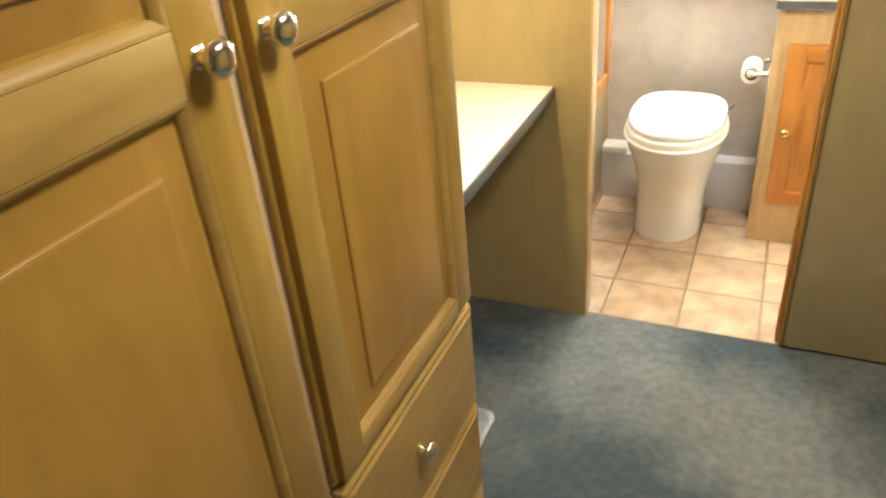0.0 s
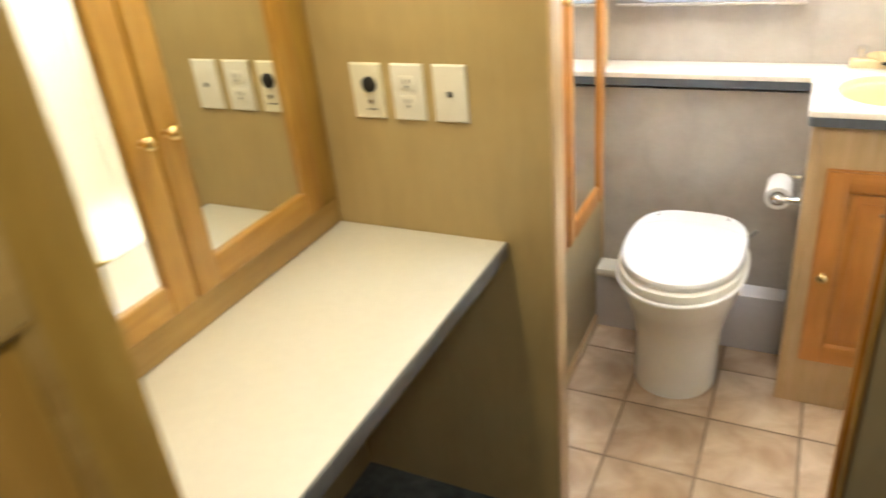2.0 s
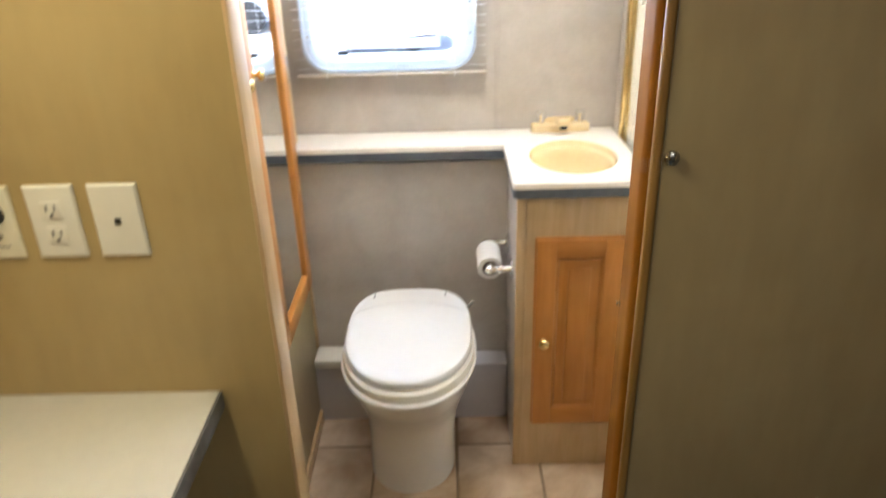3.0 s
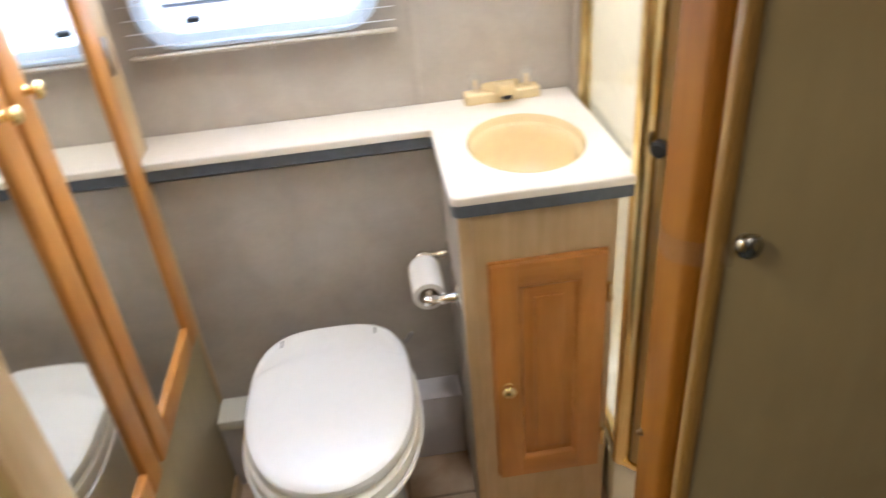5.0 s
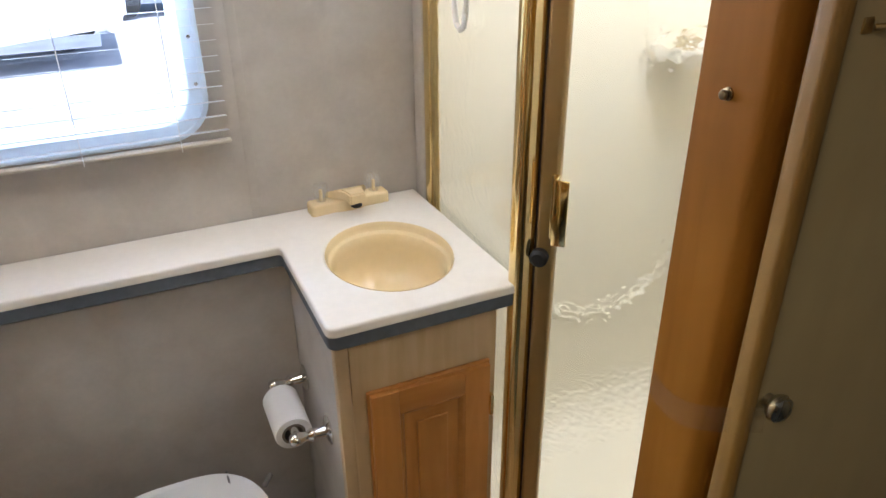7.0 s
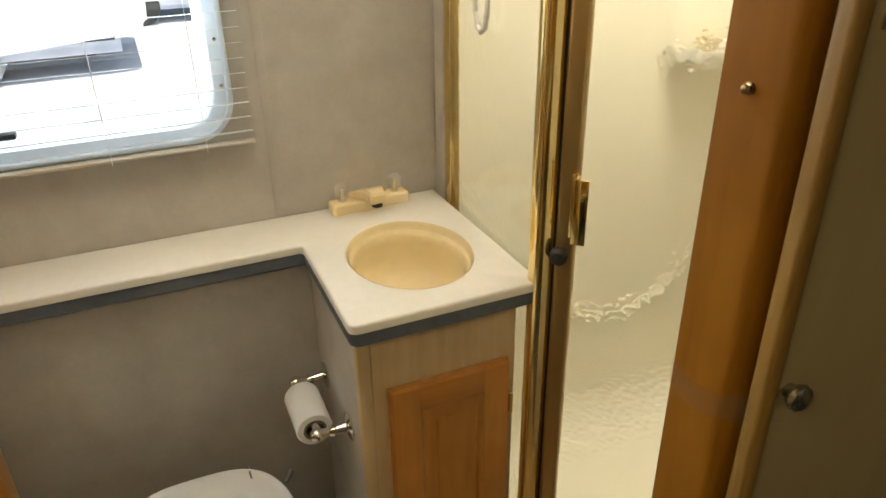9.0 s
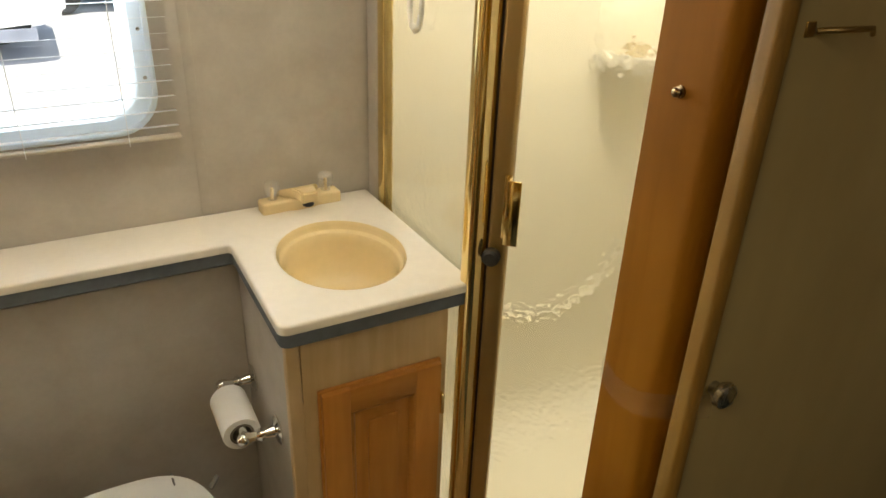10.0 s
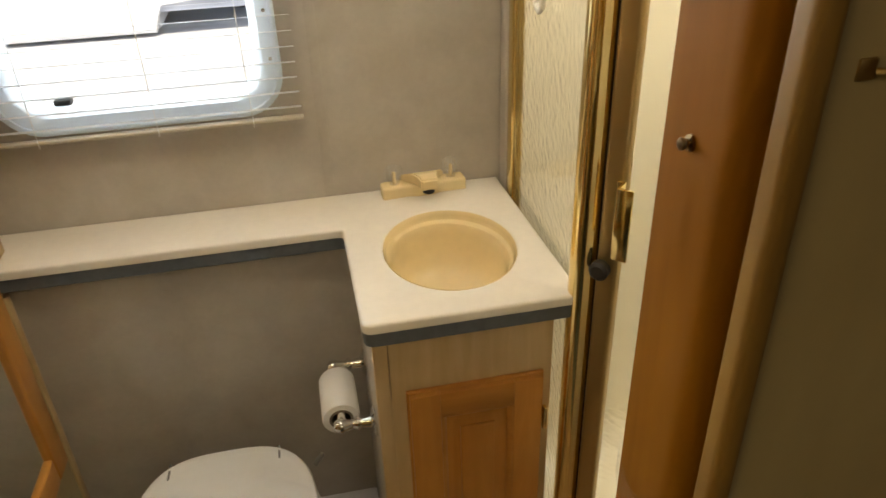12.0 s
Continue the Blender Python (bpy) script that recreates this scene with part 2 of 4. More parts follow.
def box(lo, hi, bev=0.0, seg=2, into=None):
    bm = bmesh.new()
    c = [(a + b) / 2 for a, b in zip(lo, hi)]
    d = [abs(b - a) for a, b in zip(lo, hi)]
    bmesh.ops.create_cube(bm, size=1.0, matrix=Matrix.Translation(c) @ Matrix.Diagonal((*d, 1)))
    if bev:
        bmesh.ops.bevel(bm, geom=bm.edges[:], offset=min(bev, min(d) * 0.45), segments=seg, affect="EDGES", profile=0.5)
    if into is None:
        return bm
    return join(into, bm)


def join(into, bm):
    tmp = bpy.data.meshes.new("tmp")
    bm.to_mesh(tmp)
    bm.free()
    into.from_mesh(tmp)
    bpy.data.meshes.remove(tmp)
    return into


def turned(profile, m, seg=24):
    """A turned piece: profile rows (distance along the axis, radius); the axis is m's z."""
    bm = bmesh.new()
    rings = []
    for h, r in profile:
        if r < 1e-6:
            rings.append([bm.verts.new((0, 0, h))])
        else:
            rings.append([bm.verts.new((r * math.cos(2 * math.pi * i / seg), r * math.sin(2 * math.pi * i / seg), h)) for i in range(seg)])
    for a, b in zip(rings, rings[1:]):
        for i in range(seg):
            j = (i + 1) % seg
            if len(a) == 1 and len(b) > 1:
                bm.faces.new((a[0], b[i], b[j]))
            elif len(b) == 1 and len(a) > 1:
                bm.faces.new((a[i], a[j], b[0]))
            elif len(a) > 1:
                bm.faces.new((a[i], a[j], b[j], b[i]))
    bm.transform(m)
    return bm


def axis(at, way):
    return Matrix.Translation(at) @ Vector(way).to_track_quat("Z", "Y").to_matrix().to_4x4()


def rod(a, b, r, seg=14):
    a, b = Vector(a), Vector(b)
    n = (b - a).length
    e = min(r * 0.3, n * 0.2)
    return turned([(0, 0), (0, r - e), (e, r), (n - e, r), (n, r - e), (n, 0)], axis(a, b - a), seg)


def tube(points, r, seg=10):
    """A round bar along a bent line."""
    bm = bmesh.new()
    pts = [Vector(p) for p in points]
    rings = []
    for i, p in enumerate(pts):
        d = (pts[min(i + 1, len(pts) - 1)] - pts[max(i - 1, 0)]).normalized()
        q = d.to_track_quat("Z", "Y")
        rings.append([bm.verts.new(p + q @ Vector((r * math.cos(2 * math.pi * k / seg), r * math.sin(2 * math.pi * k / seg), 0))) for k in range(seg)])
    for a, b in zip(rings, rings[1:]):
        for k in range(seg):
            bm.faces.new((a[k], a[(k + 1) % seg], b[(k + 1) % seg], b[k]))
    bm.faces.new(rings[0][::-1])
    bm.faces.new(rings[-1])
    return bm


def stack(loops, close_bottom=True, close_top=True):
    """Skin loops of the same count, each a list of points."""
    bm = bmesh.new()
    rows = [[bm.verts.new(p) for p in lp] for lp in loops]
    n = len(rows[0])
    for a, b in zip(rows, rows[1:]):
        for i in range(n):
            bm.faces.new((a[i], a[(i + 1) % n], b[(i + 1) % n], b[i]))
    if close_bottom:
        bm.faces.new(rows[0][::-1])
    if close_top:
        bm.faces.new(rows[-1])
    return bm


def slab(outline, z0, z1, holes=(), bev=0.0):
    """A flat slab with holes, from an outline in x and y."""
    bm = bmesh.new()
    for lp in (outline, *holes):
        vs = [bm.verts.new((x, y, z0)) for x, y in lp]
        for i in range(len(vs)):
            bm.edges.new((vs[i], vs[(i + 1) % len(vs)]))
    bmesh.ops.triangle_fill(bm, edges=bm.edges[:], use_beauty=True)
    top = bmesh.ops.extrude_face_region(bm, geom=bm.faces[:])
    bmesh.ops.translate(bm, verts=[v for v in top["geom"] if isinstance(v, bmesh.types.BMVert)], vec=(0, 0, z1 - z0))
    bmesh.ops.recalc_face_normals(bm, faces=bm.faces)
    if bev:
        rim = [e for e in bm.edges if all(abs(v.co.z - z1) < 1e-6 for v in e.verts) and len(e.link_faces) == 2 and any(abs(f.normal.z) < 0.5 for f in e.link_faces)]
        bmesh.ops.bevel(bm, geom=rim, offset=bev, segments=3, affect="EDGES", profile=0.5)
    return bm


def wall_with_hole(lo, hi, hole_lo, hole_hi, ax):
    """A wall (thin along ax) with a rectangular opening through it, as one mesh of four blocks."""
    bm = bmesh.new()
    u = 1 - ax if ax < 2 else 0
    cuts = []
    for a, b, c, d in ((lo[u], hole_lo[0], lo[2], hi[2]), (hole_hi[0], hi[u], lo[2], hi[2]), (hole_lo[0], hole_hi[0], lo[2], hole_lo[1]), (hole_lo[0], hole_hi[0], hole_hi[1], hi[2])):
        if b - a > 1e-4 and d - c > 1e-4:
            cuts.append((a, b, c, d))
    for a, b, c, d in cuts:
        p, q = [0, 0, c], [0, 0, d]
        p[ax], q[ax], p[u], q[u] = lo[ax], hi[ax], a, b
        box(p, q, into=bm)
    return bm


def rounded(pts, radii, n=6):
    out = []
    for i, p in enumerate(pts):
        p, a, b = Vector(p), Vector(pts[i - 1]), Vector(pts[(i + 1) % len(pts)])
        r = radii[i]
        if r == 0:
            out.append(tuple(p))
            continue
        u, v = (a - p).normalized(), (b - p).normalized()
        for k in range(n + 1):
            w = k / n
            out.append(tuple(p + u * r * (1 - w) ** 2 + v * r * w ** 2))
    return out


FACE_X = Matrix(((0, 0, 1, 0), (1, 0, 0, 0), (0, 1, 0, 0), (0, 0, 0, 1)))   # faces +x, width along y
FACE_NY = Matrix(((1, 0, 0, 0), (0, 0, -1, 0), (0, 1, 0, 0), (0, 0, 0, 1)))  # faces -y, width along x


def placed(m, bm):
    bm.transform(m)
    return bm


def nested(u0, u1, v0, v1, steps):
    """Nested rectangles, each (inset, height): a raised or sunk panel."""
    loops = [[(u0 + i, v0 + i, w), (u1 - i, v0 + i, w), (u1 - i, v1 - i, w), (u0 + i, v1 - i, w)] for i, w in steps]
    return stack(loops)


def panel_door(parent, m, u0, u1, v0, v1, bars, stile, mats, thick=0.020, step=0.006, slope=0.036):
    """A framed door with a stepped edge, beaded openings and raised panels. bars: the rails as (v low, v high). mats: upright, cross, panel."""
    up, cross, mid = mats
    bm = bmesh.new()
    box((u0, v0, 0), (u1, v1, thick * 0.45), 0.003, 3, into=bm)
    for a, b in ((u0 + step, u0 + stile), (u1 - stile, u1 - step)):
        box((a, v0 + step, 0.001), (b, v1 - step, thick), 0.0018, 2, into=bm)
    door = part("door", placed(m, bm), up, parent)
    for a, b in bars:
        lo = a + step if a == v0 else a
        hi = b - step if b == v1 else b
        rail = box((u0 + stile - 0.0005, lo, 0.0015), (u1 - stile + 0.0005, hi, thick - 0.0004), 0.0016, 2)
        part("rail", placed(m, rail), cross, door)
    for (_, a), (b, _) in zip(bars, bars[1:]):
        edge = [(0, thick * 0.3), (0, thick - 0.0006), (0.0016, thick - 0.0010), (0.0050, thick - 0.0034), (0.0085, thick - 0.0074), (0.0095, thick - 0.0090), (0.0098, thick * 0.3)]
        loops = [[(u0 + stile + i, a + i, w), (u1 - stile - i, a + i, w), (u1 - stile - i, b - i, w), (u0 + stile + i, b - i, w)] for i, w in edge]
        part("bead", placed(m, stack(loops + loops[:1], False, False)), cross, door)
        rise = nested(u0 + stile + 0.009, u1 - stile - 0.009, a + 0.009, b - 0.009,
                      [(0, thick * 0.3), (0, thick - 0.0125), (0.003, thick - 0.0124), (slope * 0.5, thick - 0.0098), (slope, thick - 0.0064), (slope + 0.0005, thick - 0.0036), (slope + 0.0022, thick - 0.0024), (slope + 0.005, thick - 0.0020)])
        part("panel", placed(m, rise), mid, door)
    return door


KNOB = [(0, 0), (0, 0.0095), (0.002, 0.0105), (0.004, 0.008), (0.011, 0.0066), (0.014, 0.008), (0.0165, 0.0125), (0.019, 0.0160), (0.022, 0.0175), (0.025, 0.0172), (0.028, 0.0155), (0.031, 0.0122), (0.033, 0.0075), (0.0338, 0.003), (0.034, 0.0)]


def knob(parent, at, way, mat=brass, size=1.0, label="round polished brass knob"):
    return part("knob", turned([(h * size, r * size) for h, r in KNOB], axis(at, way), 20), mat, parent, label)


# ---- the setting ----
LEFT, RIGHT, BACK, FRONT = 0.29, 2.46, 3.297, -1.6
solid("carpet", box((LEFT - 0.2, FRONT, -0.02), (RIGHT, 2.272, 0.0)), carpet_mat, "worn blue-grey cut pile carpet with pale trodden patches", "carpet", kind="structure")
solid("subfloor", box((LEFT - 0.4, FRONT - 0.1, -0.08), (RIGHT + 0.1, BACK + 0.1, -0.022)), grout_mat, "plain plywood subfloor under carpet and tiles", "floor", kind="structure")
bath_floor = solid("floor", box((0.60, 2.274, -0.02), (RIGHT, BACK, -0.003)), grout_mat, "tan square floor tiles with brown joints", "floor", kind="structure")
solid("ceiling", slab([(LEFT - 0.2, FRONT), (RIGHT, FRONT), (RIGHT, BACK), (LEFT - 0.2, BACK)], CEIL, CEIL + 0.06,
      [[(1.84, 2.71), (2.26, 2.71), (2.26, 3.13), (1.84, 3.13)]]), ceiling_vinyl, "plain off-white vinyl ceiling", "ceiling", kind="structure")
solid("wall_left", box((LEFT - 0.05, FRONT, 0), (LEFT, 2.31, CEIL)), tan_panel, "tan vinyl-papered wall panel", "wall", kind="structure")
solid("wall_front", box((LEFT - 0.05, FRONT - 0.05, 0), (RIGHT, FRONT, CEIL)), tan_panel, "tan vinyl-papered wall panel", "wall", kind="structure")
solid("wall_right", box((RIGHT, FRONT - 0.05, 0), (RIGHT + 0.05, BACK, CEIL)), tan_panel, "tan vinyl-papered wall panel", "wall", kind="structure")
solid("partition_left", box((LEFT, 2.25, 0), (0.838, 2.308, CEIL)), partition_paper, "tan papered partition beside the bathroom doorway", "wall", kind="structure")
solid("doorway_edge", box((0.838, 2.249, 0), (0.845, 2.310, CEIL), 0.002), pale_wood, "pale wood edging on the end of the partition", "trim", kind="structure")
solid("partition_right", box((1.4235, 2.284, 0), (RIGHT, 2.342, CEIL)), bath_paper, "papered partition behind the sliding door", "wall", kind="structure")
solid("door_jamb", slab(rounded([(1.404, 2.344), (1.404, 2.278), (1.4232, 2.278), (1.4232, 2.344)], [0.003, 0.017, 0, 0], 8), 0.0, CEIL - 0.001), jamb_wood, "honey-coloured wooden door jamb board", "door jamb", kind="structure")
solid("door_header", box((0.845, 2.256, 1.90), (1.404, 2.33, CEIL), 0.003), oak_x, "honey-coloured wooden header over the doorway", "door frame", kind="structure")
WX0, WX1, WZ0, WZ1 = 0.752, 1.180, 1.062, 1.58
wall_back = solid("wall_back", wall_with_hole((0.60, BACK, 0), (RIGHT + 0.05, BACK + 0.05, CEIL), (WX0, WZ0), (WX1, WZ1), 1), bath_paper, "grey-beige mottled vinyl-papered wall", "wall", kind="structure")
solid("wall_low_back", box((0.70, 3.176, 0), (1.281, 3.186, 0.816)), bath_paper, "grey-beige mottled wall panel behind the toilet", "wall", kind="structure")
solid("wall_bath_left", box((0.60, 2.308, 0), (0.64, BACK, CEIL)), bath_paper, "plain wall behind the mirrored cupboard", "wall", kind="structure")
solid("floor_ledge", box((0.70, 3.10, 0), (1.28, 3.175, 0.198), 0.004), white_box, "low bluish-white boxed ledge along the wall", "ledge", kind="structure")
solid("ledge_cap", box((0.70, 3.092, 0.198), (0.80, 3.175, 0.228), 0.006), bone_plastic, "short off-white cap on the boxed ledge", "ledge cap", kind="structure")


# ---- wardrobe ----
FX = 0.854
wardrobe = thing("wardrobe", (0.6, 0.84, 0), "golden maple wardrobe with raised-panel doors over drawers", "wardrobe")
part("body", box((LEFT + 0.003, 0.378, 0.0), (FX - 0.02, 1.271, CEIL - 0.004), 0.002), maple_up, wardrobe)
bmf = bmesh.new()
for a, b in ((0.378, 0.430), (0.806, 0.852), (1.236, 1.2715)):
    box((FX - 0.0205, a, 0.0), (FX, b, CEIL - 0.005), 0.002, into=bmf)
for a, b in ((0.0, 0.08), (0.275, 0.295), (0.485, 0.505), (0.706, 0.730), (1.90, CEIL - 0.006)):
    box((FX - 0.021, 0.40, a), (FX - 0.001, 1.255, b), 0.001, into=bmf)
part("face_frame", bmf, pale_wood, wardrobe, "pale maple face frame")
for y0, y1, ky in ((0.389, 0.815, 0.780), (0.843, 1.272, 0.866)):
    m = Matrix.Translation((FX + 0.001, 0, 0)) @ FACE_X
    d = panel_door(wardrobe, m, y0, y1, 0.725, 1.93, [(0.725, 0.757), (1.247, 1.300), (1.88, 1.93)], 0.056, (maple_up, maple_y, maple_panel), 0.022)
    knob(d, (FX + 0.022, ky, 1.274), (1, 0, 0), knob_brass, 0.92)
    for z0, z1 in ((0.500, 0.713), (0.29, 0.490), (0.085, 0.28)):
        front = nested(y0, y1, z0, z1, [(0, 0.0), (0, 0.014), (0.004, 0.018), (0.010, 0.0185), (0.014, 0.022), (0.02, 0.022)])
        dr = part("drawer_front", placed(m, front), maple_y, wardrobe)
        knob(dr, (FX + 0.022, (y0 + y1) / 2 - 0.026, (z0 + z1) / 2 + 0.004), (1, 0, 0), knob_brass, 0.85)

# ---- vanity ----
VZ = 0.757
vanity = thing("vanity_table", (0.54, 1.76, VZ), "cream laminate built-in dressing table with dark grey edge", "table")
part("top", box((LEFT + 0.002, 1.272, VZ - 0.024), (0.738, 2.248, VZ), 0.0015), laminate, vanity)
part("front_edge", box((0.738, 1.272, VZ - 0.034), (0.743, 2.248, VZ - 0.0008), 0.0015), vanity_edge, vanity, "dark grey edge strip")

cabinet = thing("mirror_cabinet", (0.32, 1.75, VZ), "golden wooden wall cabinet with two mirrored doors", "mirror cabinet")
part("bottom_rail", box((LEFT + 0.001, 1.272, VZ + 0.001), (0.337, 2.246, 0.821), 0.003), maple_y, cabinet)
part("side_stile", box((LEFT + 0.001, 2.184, 0.822), (0.337, 2.246, 1.86), 0.002), maple_up, cabinet)
part("backing", box((LEFT + 0.001, 1.30, 0.822), (0.328, 2.183, 1.86)), gold_wood_up, cabinet)


def mirror_door(parent, m, u0, u1, v0, v1, bar, mats, glass_depth=0.010, thick=0.019):
    up, cross = mats
    bm = bmesh.new()
    for a, b in ((u0, u0 + bar), (u1 - bar, u1)):
        box((a, v0, 0), (b, v1, thick), 0.005, 3, into=bm)
    door = part("door", placed(m, bm), up, parent)
    for a, b in ((v0, v0 + bar), (v1 - bar, v1)):
        part("rail", placed(m, box((u0 + bar - 0.0005, a, 0.0005), (u1 - bar + 0.0005, b, thick - 0.0006), 0.004, 3)), cross, door)
    part("mirror", placed(m, box((u0 + bar - 0.004, v0 + bar - 0.004, 0.002), (u1 - bar + 0.004, v1 - bar + 0.004, glass_depth))), mirror_mat, door, "silvered mirror pane")
    return door


m = Matrix.Translation((0.3285, 0, 0)) @ FACE_X
d = mirror_door(cabinet, m, 1.789, 2.180, 0.823, 1.85, 0.056, (gold_wood_up, gold_wood_y), 0.008)
knob(d, (0.3475, 1.812, 1.120), (1, 0, 0), brass, 0.75)
d = mirror_door(cabinet, m, 1.330, 1.785, 0.823, 1.85, 0.056, (gold_wood_up, gold_wood_y), 0.008)
knob(d, (0.3475, 1.760, 1.120), (1, 0, 0), brass, 0.75)


# ---- plates on the partition ----
def plate(name, x, mat, label, category):
    t = thing(name, (x, 2.25, 1.065), label, category, "plates on the partition")
    part("cover", placed(Matrix.Translation((0, 2.2495, 0)) @ FACE_NY, nested(x - 0.036, x + 0.036, 1.008, 1.122, [(0, 0), (0, 0.003), (0.003, 0.006), (0.006, 0.0065)])), mat, t)
    return t


p = plate("thermostat_plate", 0.456, ivory, "ivory control plate with a round black dial", "control plate")
part("dial", turned([(0, 0), (0, 0.016), (0.004, 0.016), (0.006, 0.013), (0.006, 0)], axis((0.464, 2.243, 1.08), (0, -1, 0)), 24), black_rubber, p, "round black dial")
part("button", turned([(0, 0), (0, 0.005), (0.004, 0.005), (0.005, 0)], axis((0.464, 2.243, 1.045), (0, -1, 0)), 12), nickel, p, "small metal button")
part("label_bar", box((0.453, 2.2422, 1.027), (0.475, 2.2432, 1.030)), nickel, p, "tiny unreadable grey lettering")
p = plate("outlet_plate", 0.550, white_plate, "white double socket outlet plate", "outlet")
for z in (1.085, 1.045):
    part("socket", box((0.535, 2.2412, z - 0.014), (0.565, 2.2435, z + 0.014), 0.004), white_plate, p)
    for dx in (-0.006, 0.006):
        part("slot", box((0.550 + dx - 0.001, 2.2405, z - 0.001), (0.550 + dx + 0.001, 2.2416, z + 0.008)), black_rubber, p, "dark slot")
    part("slot", turned([(0, 0), (0, 0.0025), (0.001, 0.0025), (0.001, 0)], axis((0.550, 2.2414, z - 0.007), (0, -1, 0)), 10), black_rubber, p, "dark slot")
p = plate("jack_plate", 0.642, white_plate, "white blank plate with one jack", "wall plate")
part("jack", box((0.638, 2.2405, 1.060), (0.647, 2.2435, 1.070), 0.001), black_rubber, p, "small dark jack")

# ---- sliding door ----
slider = thing("sliding_door", (1.8, 2.25, 0), "tan papered sliding door, open, with golden wooden edge", "door")
part("panel", box((1.4255, 2.261, 0.008), (2.06, 2.273, 1.90), 0.001), tan_panel, slider)
part("edge", box((1.411, 2.2565, 0.008), (1.425, 2.2740, 1.90), 0.0055, 5), edge_wood, slider, "golden wooden edge strip")
part("stud", turned([(0, 0), (0, 0.0055), (0.004, 0.0055), (0.006, 0.0085), (0.010, 0.0110), (0.014, 0.0100), (0.0165, 0.0065), (0.0175, 0)], axis((1.436, 2.2608, 1.137), (0, -1, 0)), 20), nickel, slider, "small dark metal stud")


# ---- mirrored cupboard in the bathroom ----
CZ = 0.868
cup = thing("mirrored_cupboard", (0.68, 2.75, 0), "tall cupboard with two honey-framed mirrored doors", "cupboard")
CX = 0.700
part("lower_panel", box((0.645, 2.311, 0), (CX, 3.174, 0.47), 0.002), tan_panel, cup, "tan papered lower panel")
part("carcass", box((0.645, 2.311, 0.471), (CX - 0.001, 3.174, 0.820), 0.001), tan_panel, cup)
part("upper_carcass", box((0.645, 2.311, 0.864), (CX - 0.001, 3.148, CEIL - 0.004), 0.001), bath_paper, cup)
part("corner_bead", box((CX - 0.002, 3.155, 0.23), (CX + 0.006, 3.174, 0.818), 0.003), pale_wood, cup, "pale corner bead")
part("end_stile", box((0.641, 3.1485, 0.864), (0.668, BACK - 0.002, CEIL - 0.005), 0.002), pale_wood, cup, "pale wooden end stile")
part("face_stile", box((CX - 0.030, 3.1495, CZ + 0.001), (CX + 0.002, 3.225, CEIL - 0.006), 0.002), pale_wood, cup, "pale wooden face stile beside the door")
part("hinge", box((CX + 0.0022, 3.150, 1.045), (CX + 0.014, 3.166, 1.115), 0.003), nickel, cup, "pale metal hinge")
part("skirting", box((CX - 0.001, 2.312, 0.0), (CX + 0.010, 3.096, 0.045), 0.003), pale_wood, cup, "pale skirting strip")
m = Matrix.Translation((CX + 0.001, 0, 0)) @ FACE_X
d = mirror_door(cup, m, 2.752, 3.120, 0.480, 1.92, 0.055, (oak_up, oak_y))
knob(d, (CX + 0.020, 2.790, 1.150), (1, 0, 0), brass, 0.75)
d = mirror_door(cup, m, 2.360, 2.736, 0.480, 1.92, 0.055, (oak_up, oak_y))
knob(d, (CX + 0.020, 2.706, 1.148), (1, 0, 0), brass, 0.75)

# ---- toilet ----
TX = 1.008


def oval(cx, cy, rx, ry, z, back=3.2, front=2.1, n=64):
    pts = []
    for i in range(n):
        a = 2 * math.pi * i / n
        c, s = math.cos(a), math.sin(a)
        e = 2.0 / (back if s > 0 else front)
        pts.append((cx + rx * math.copysign(abs(c) ** e, c), cy + ry * math.copysign(abs(s) ** e, s), z))
    return pts


toilet = thing("toilet", (TX, 2.9, 0), "white porcelain camper toilet with closed lid", "toilet")
FOOT = [(0.0, -0.012, 2.925, 0.120, 0.142), (0.02, -0.012, 2.925, 0.121, 0.143), (0.12, -0.010, 2.922, 0.119, 0.143), (0.20, -0.007, 2.912, 0.123, 0.152),
        (0.27, -0.003, 2.890, 0.133, 0.172), (0.335, 0.0, 2.864, 0.146, 0.197), (0.385, 0.0, 2.845, 0.158, 0.214), (0.424, 0.0, 2.838, 0.165, 0.222)]
part("bowl", stack([oval(TX + dx, cy, rx, ry, z) for z, dx, cy, rx, ry in FOOT]), porcelain, toilet)
RIM = [(0.422, 0.165, 0.222), (0.424, 0.1690, 0.2270), (0.430, 0.1700, 0.2280), (0.433, 0.168, 0.226), (0.434, 0.163, 0.221)]
part("rim", stack([oval(TX, 2.838, rx * 1.01, ry * 1.03, z, 2.8) for z, rx, ry in RIM]), porcelain, toilet)
SEAT = [(0.4343, 0.160, 0.218), (0.436, 0.1660, 0.2240), (0.447, 0.1645, 0.2225), (0.455, 0.1625, 0.2205), (0.457, 0.157, 0.215)]
part("seat", stack([oval(TX, 2.840, rx * 1.01, ry * 1.02, z, 2.8) for z, rx, ry in SEAT]), bone_plastic, toilet, "bone-white plastic seat")
LID = [(0.446, 0.160, 0.214), (0.449, 0.166, 0.222), (0.460, 0.167, 0.223), (0.467, 0.163, 0.219), (0.4705, 0.155, 0.211), (0.4715, 0.150, 0.205), (0.472, 0.145, 0.199), (0.4725, 0.140, 0.193), (0.473, 0.134, 0.186), (0.4735, 0.128, 0.179), (0.474, 0.120, 0.170), (0.4745, 0.110, 0.157), (0.475, 0.098, 0.142), (0.4755, 0.08, 0.12), (0.476, 0.02, 0.03)]


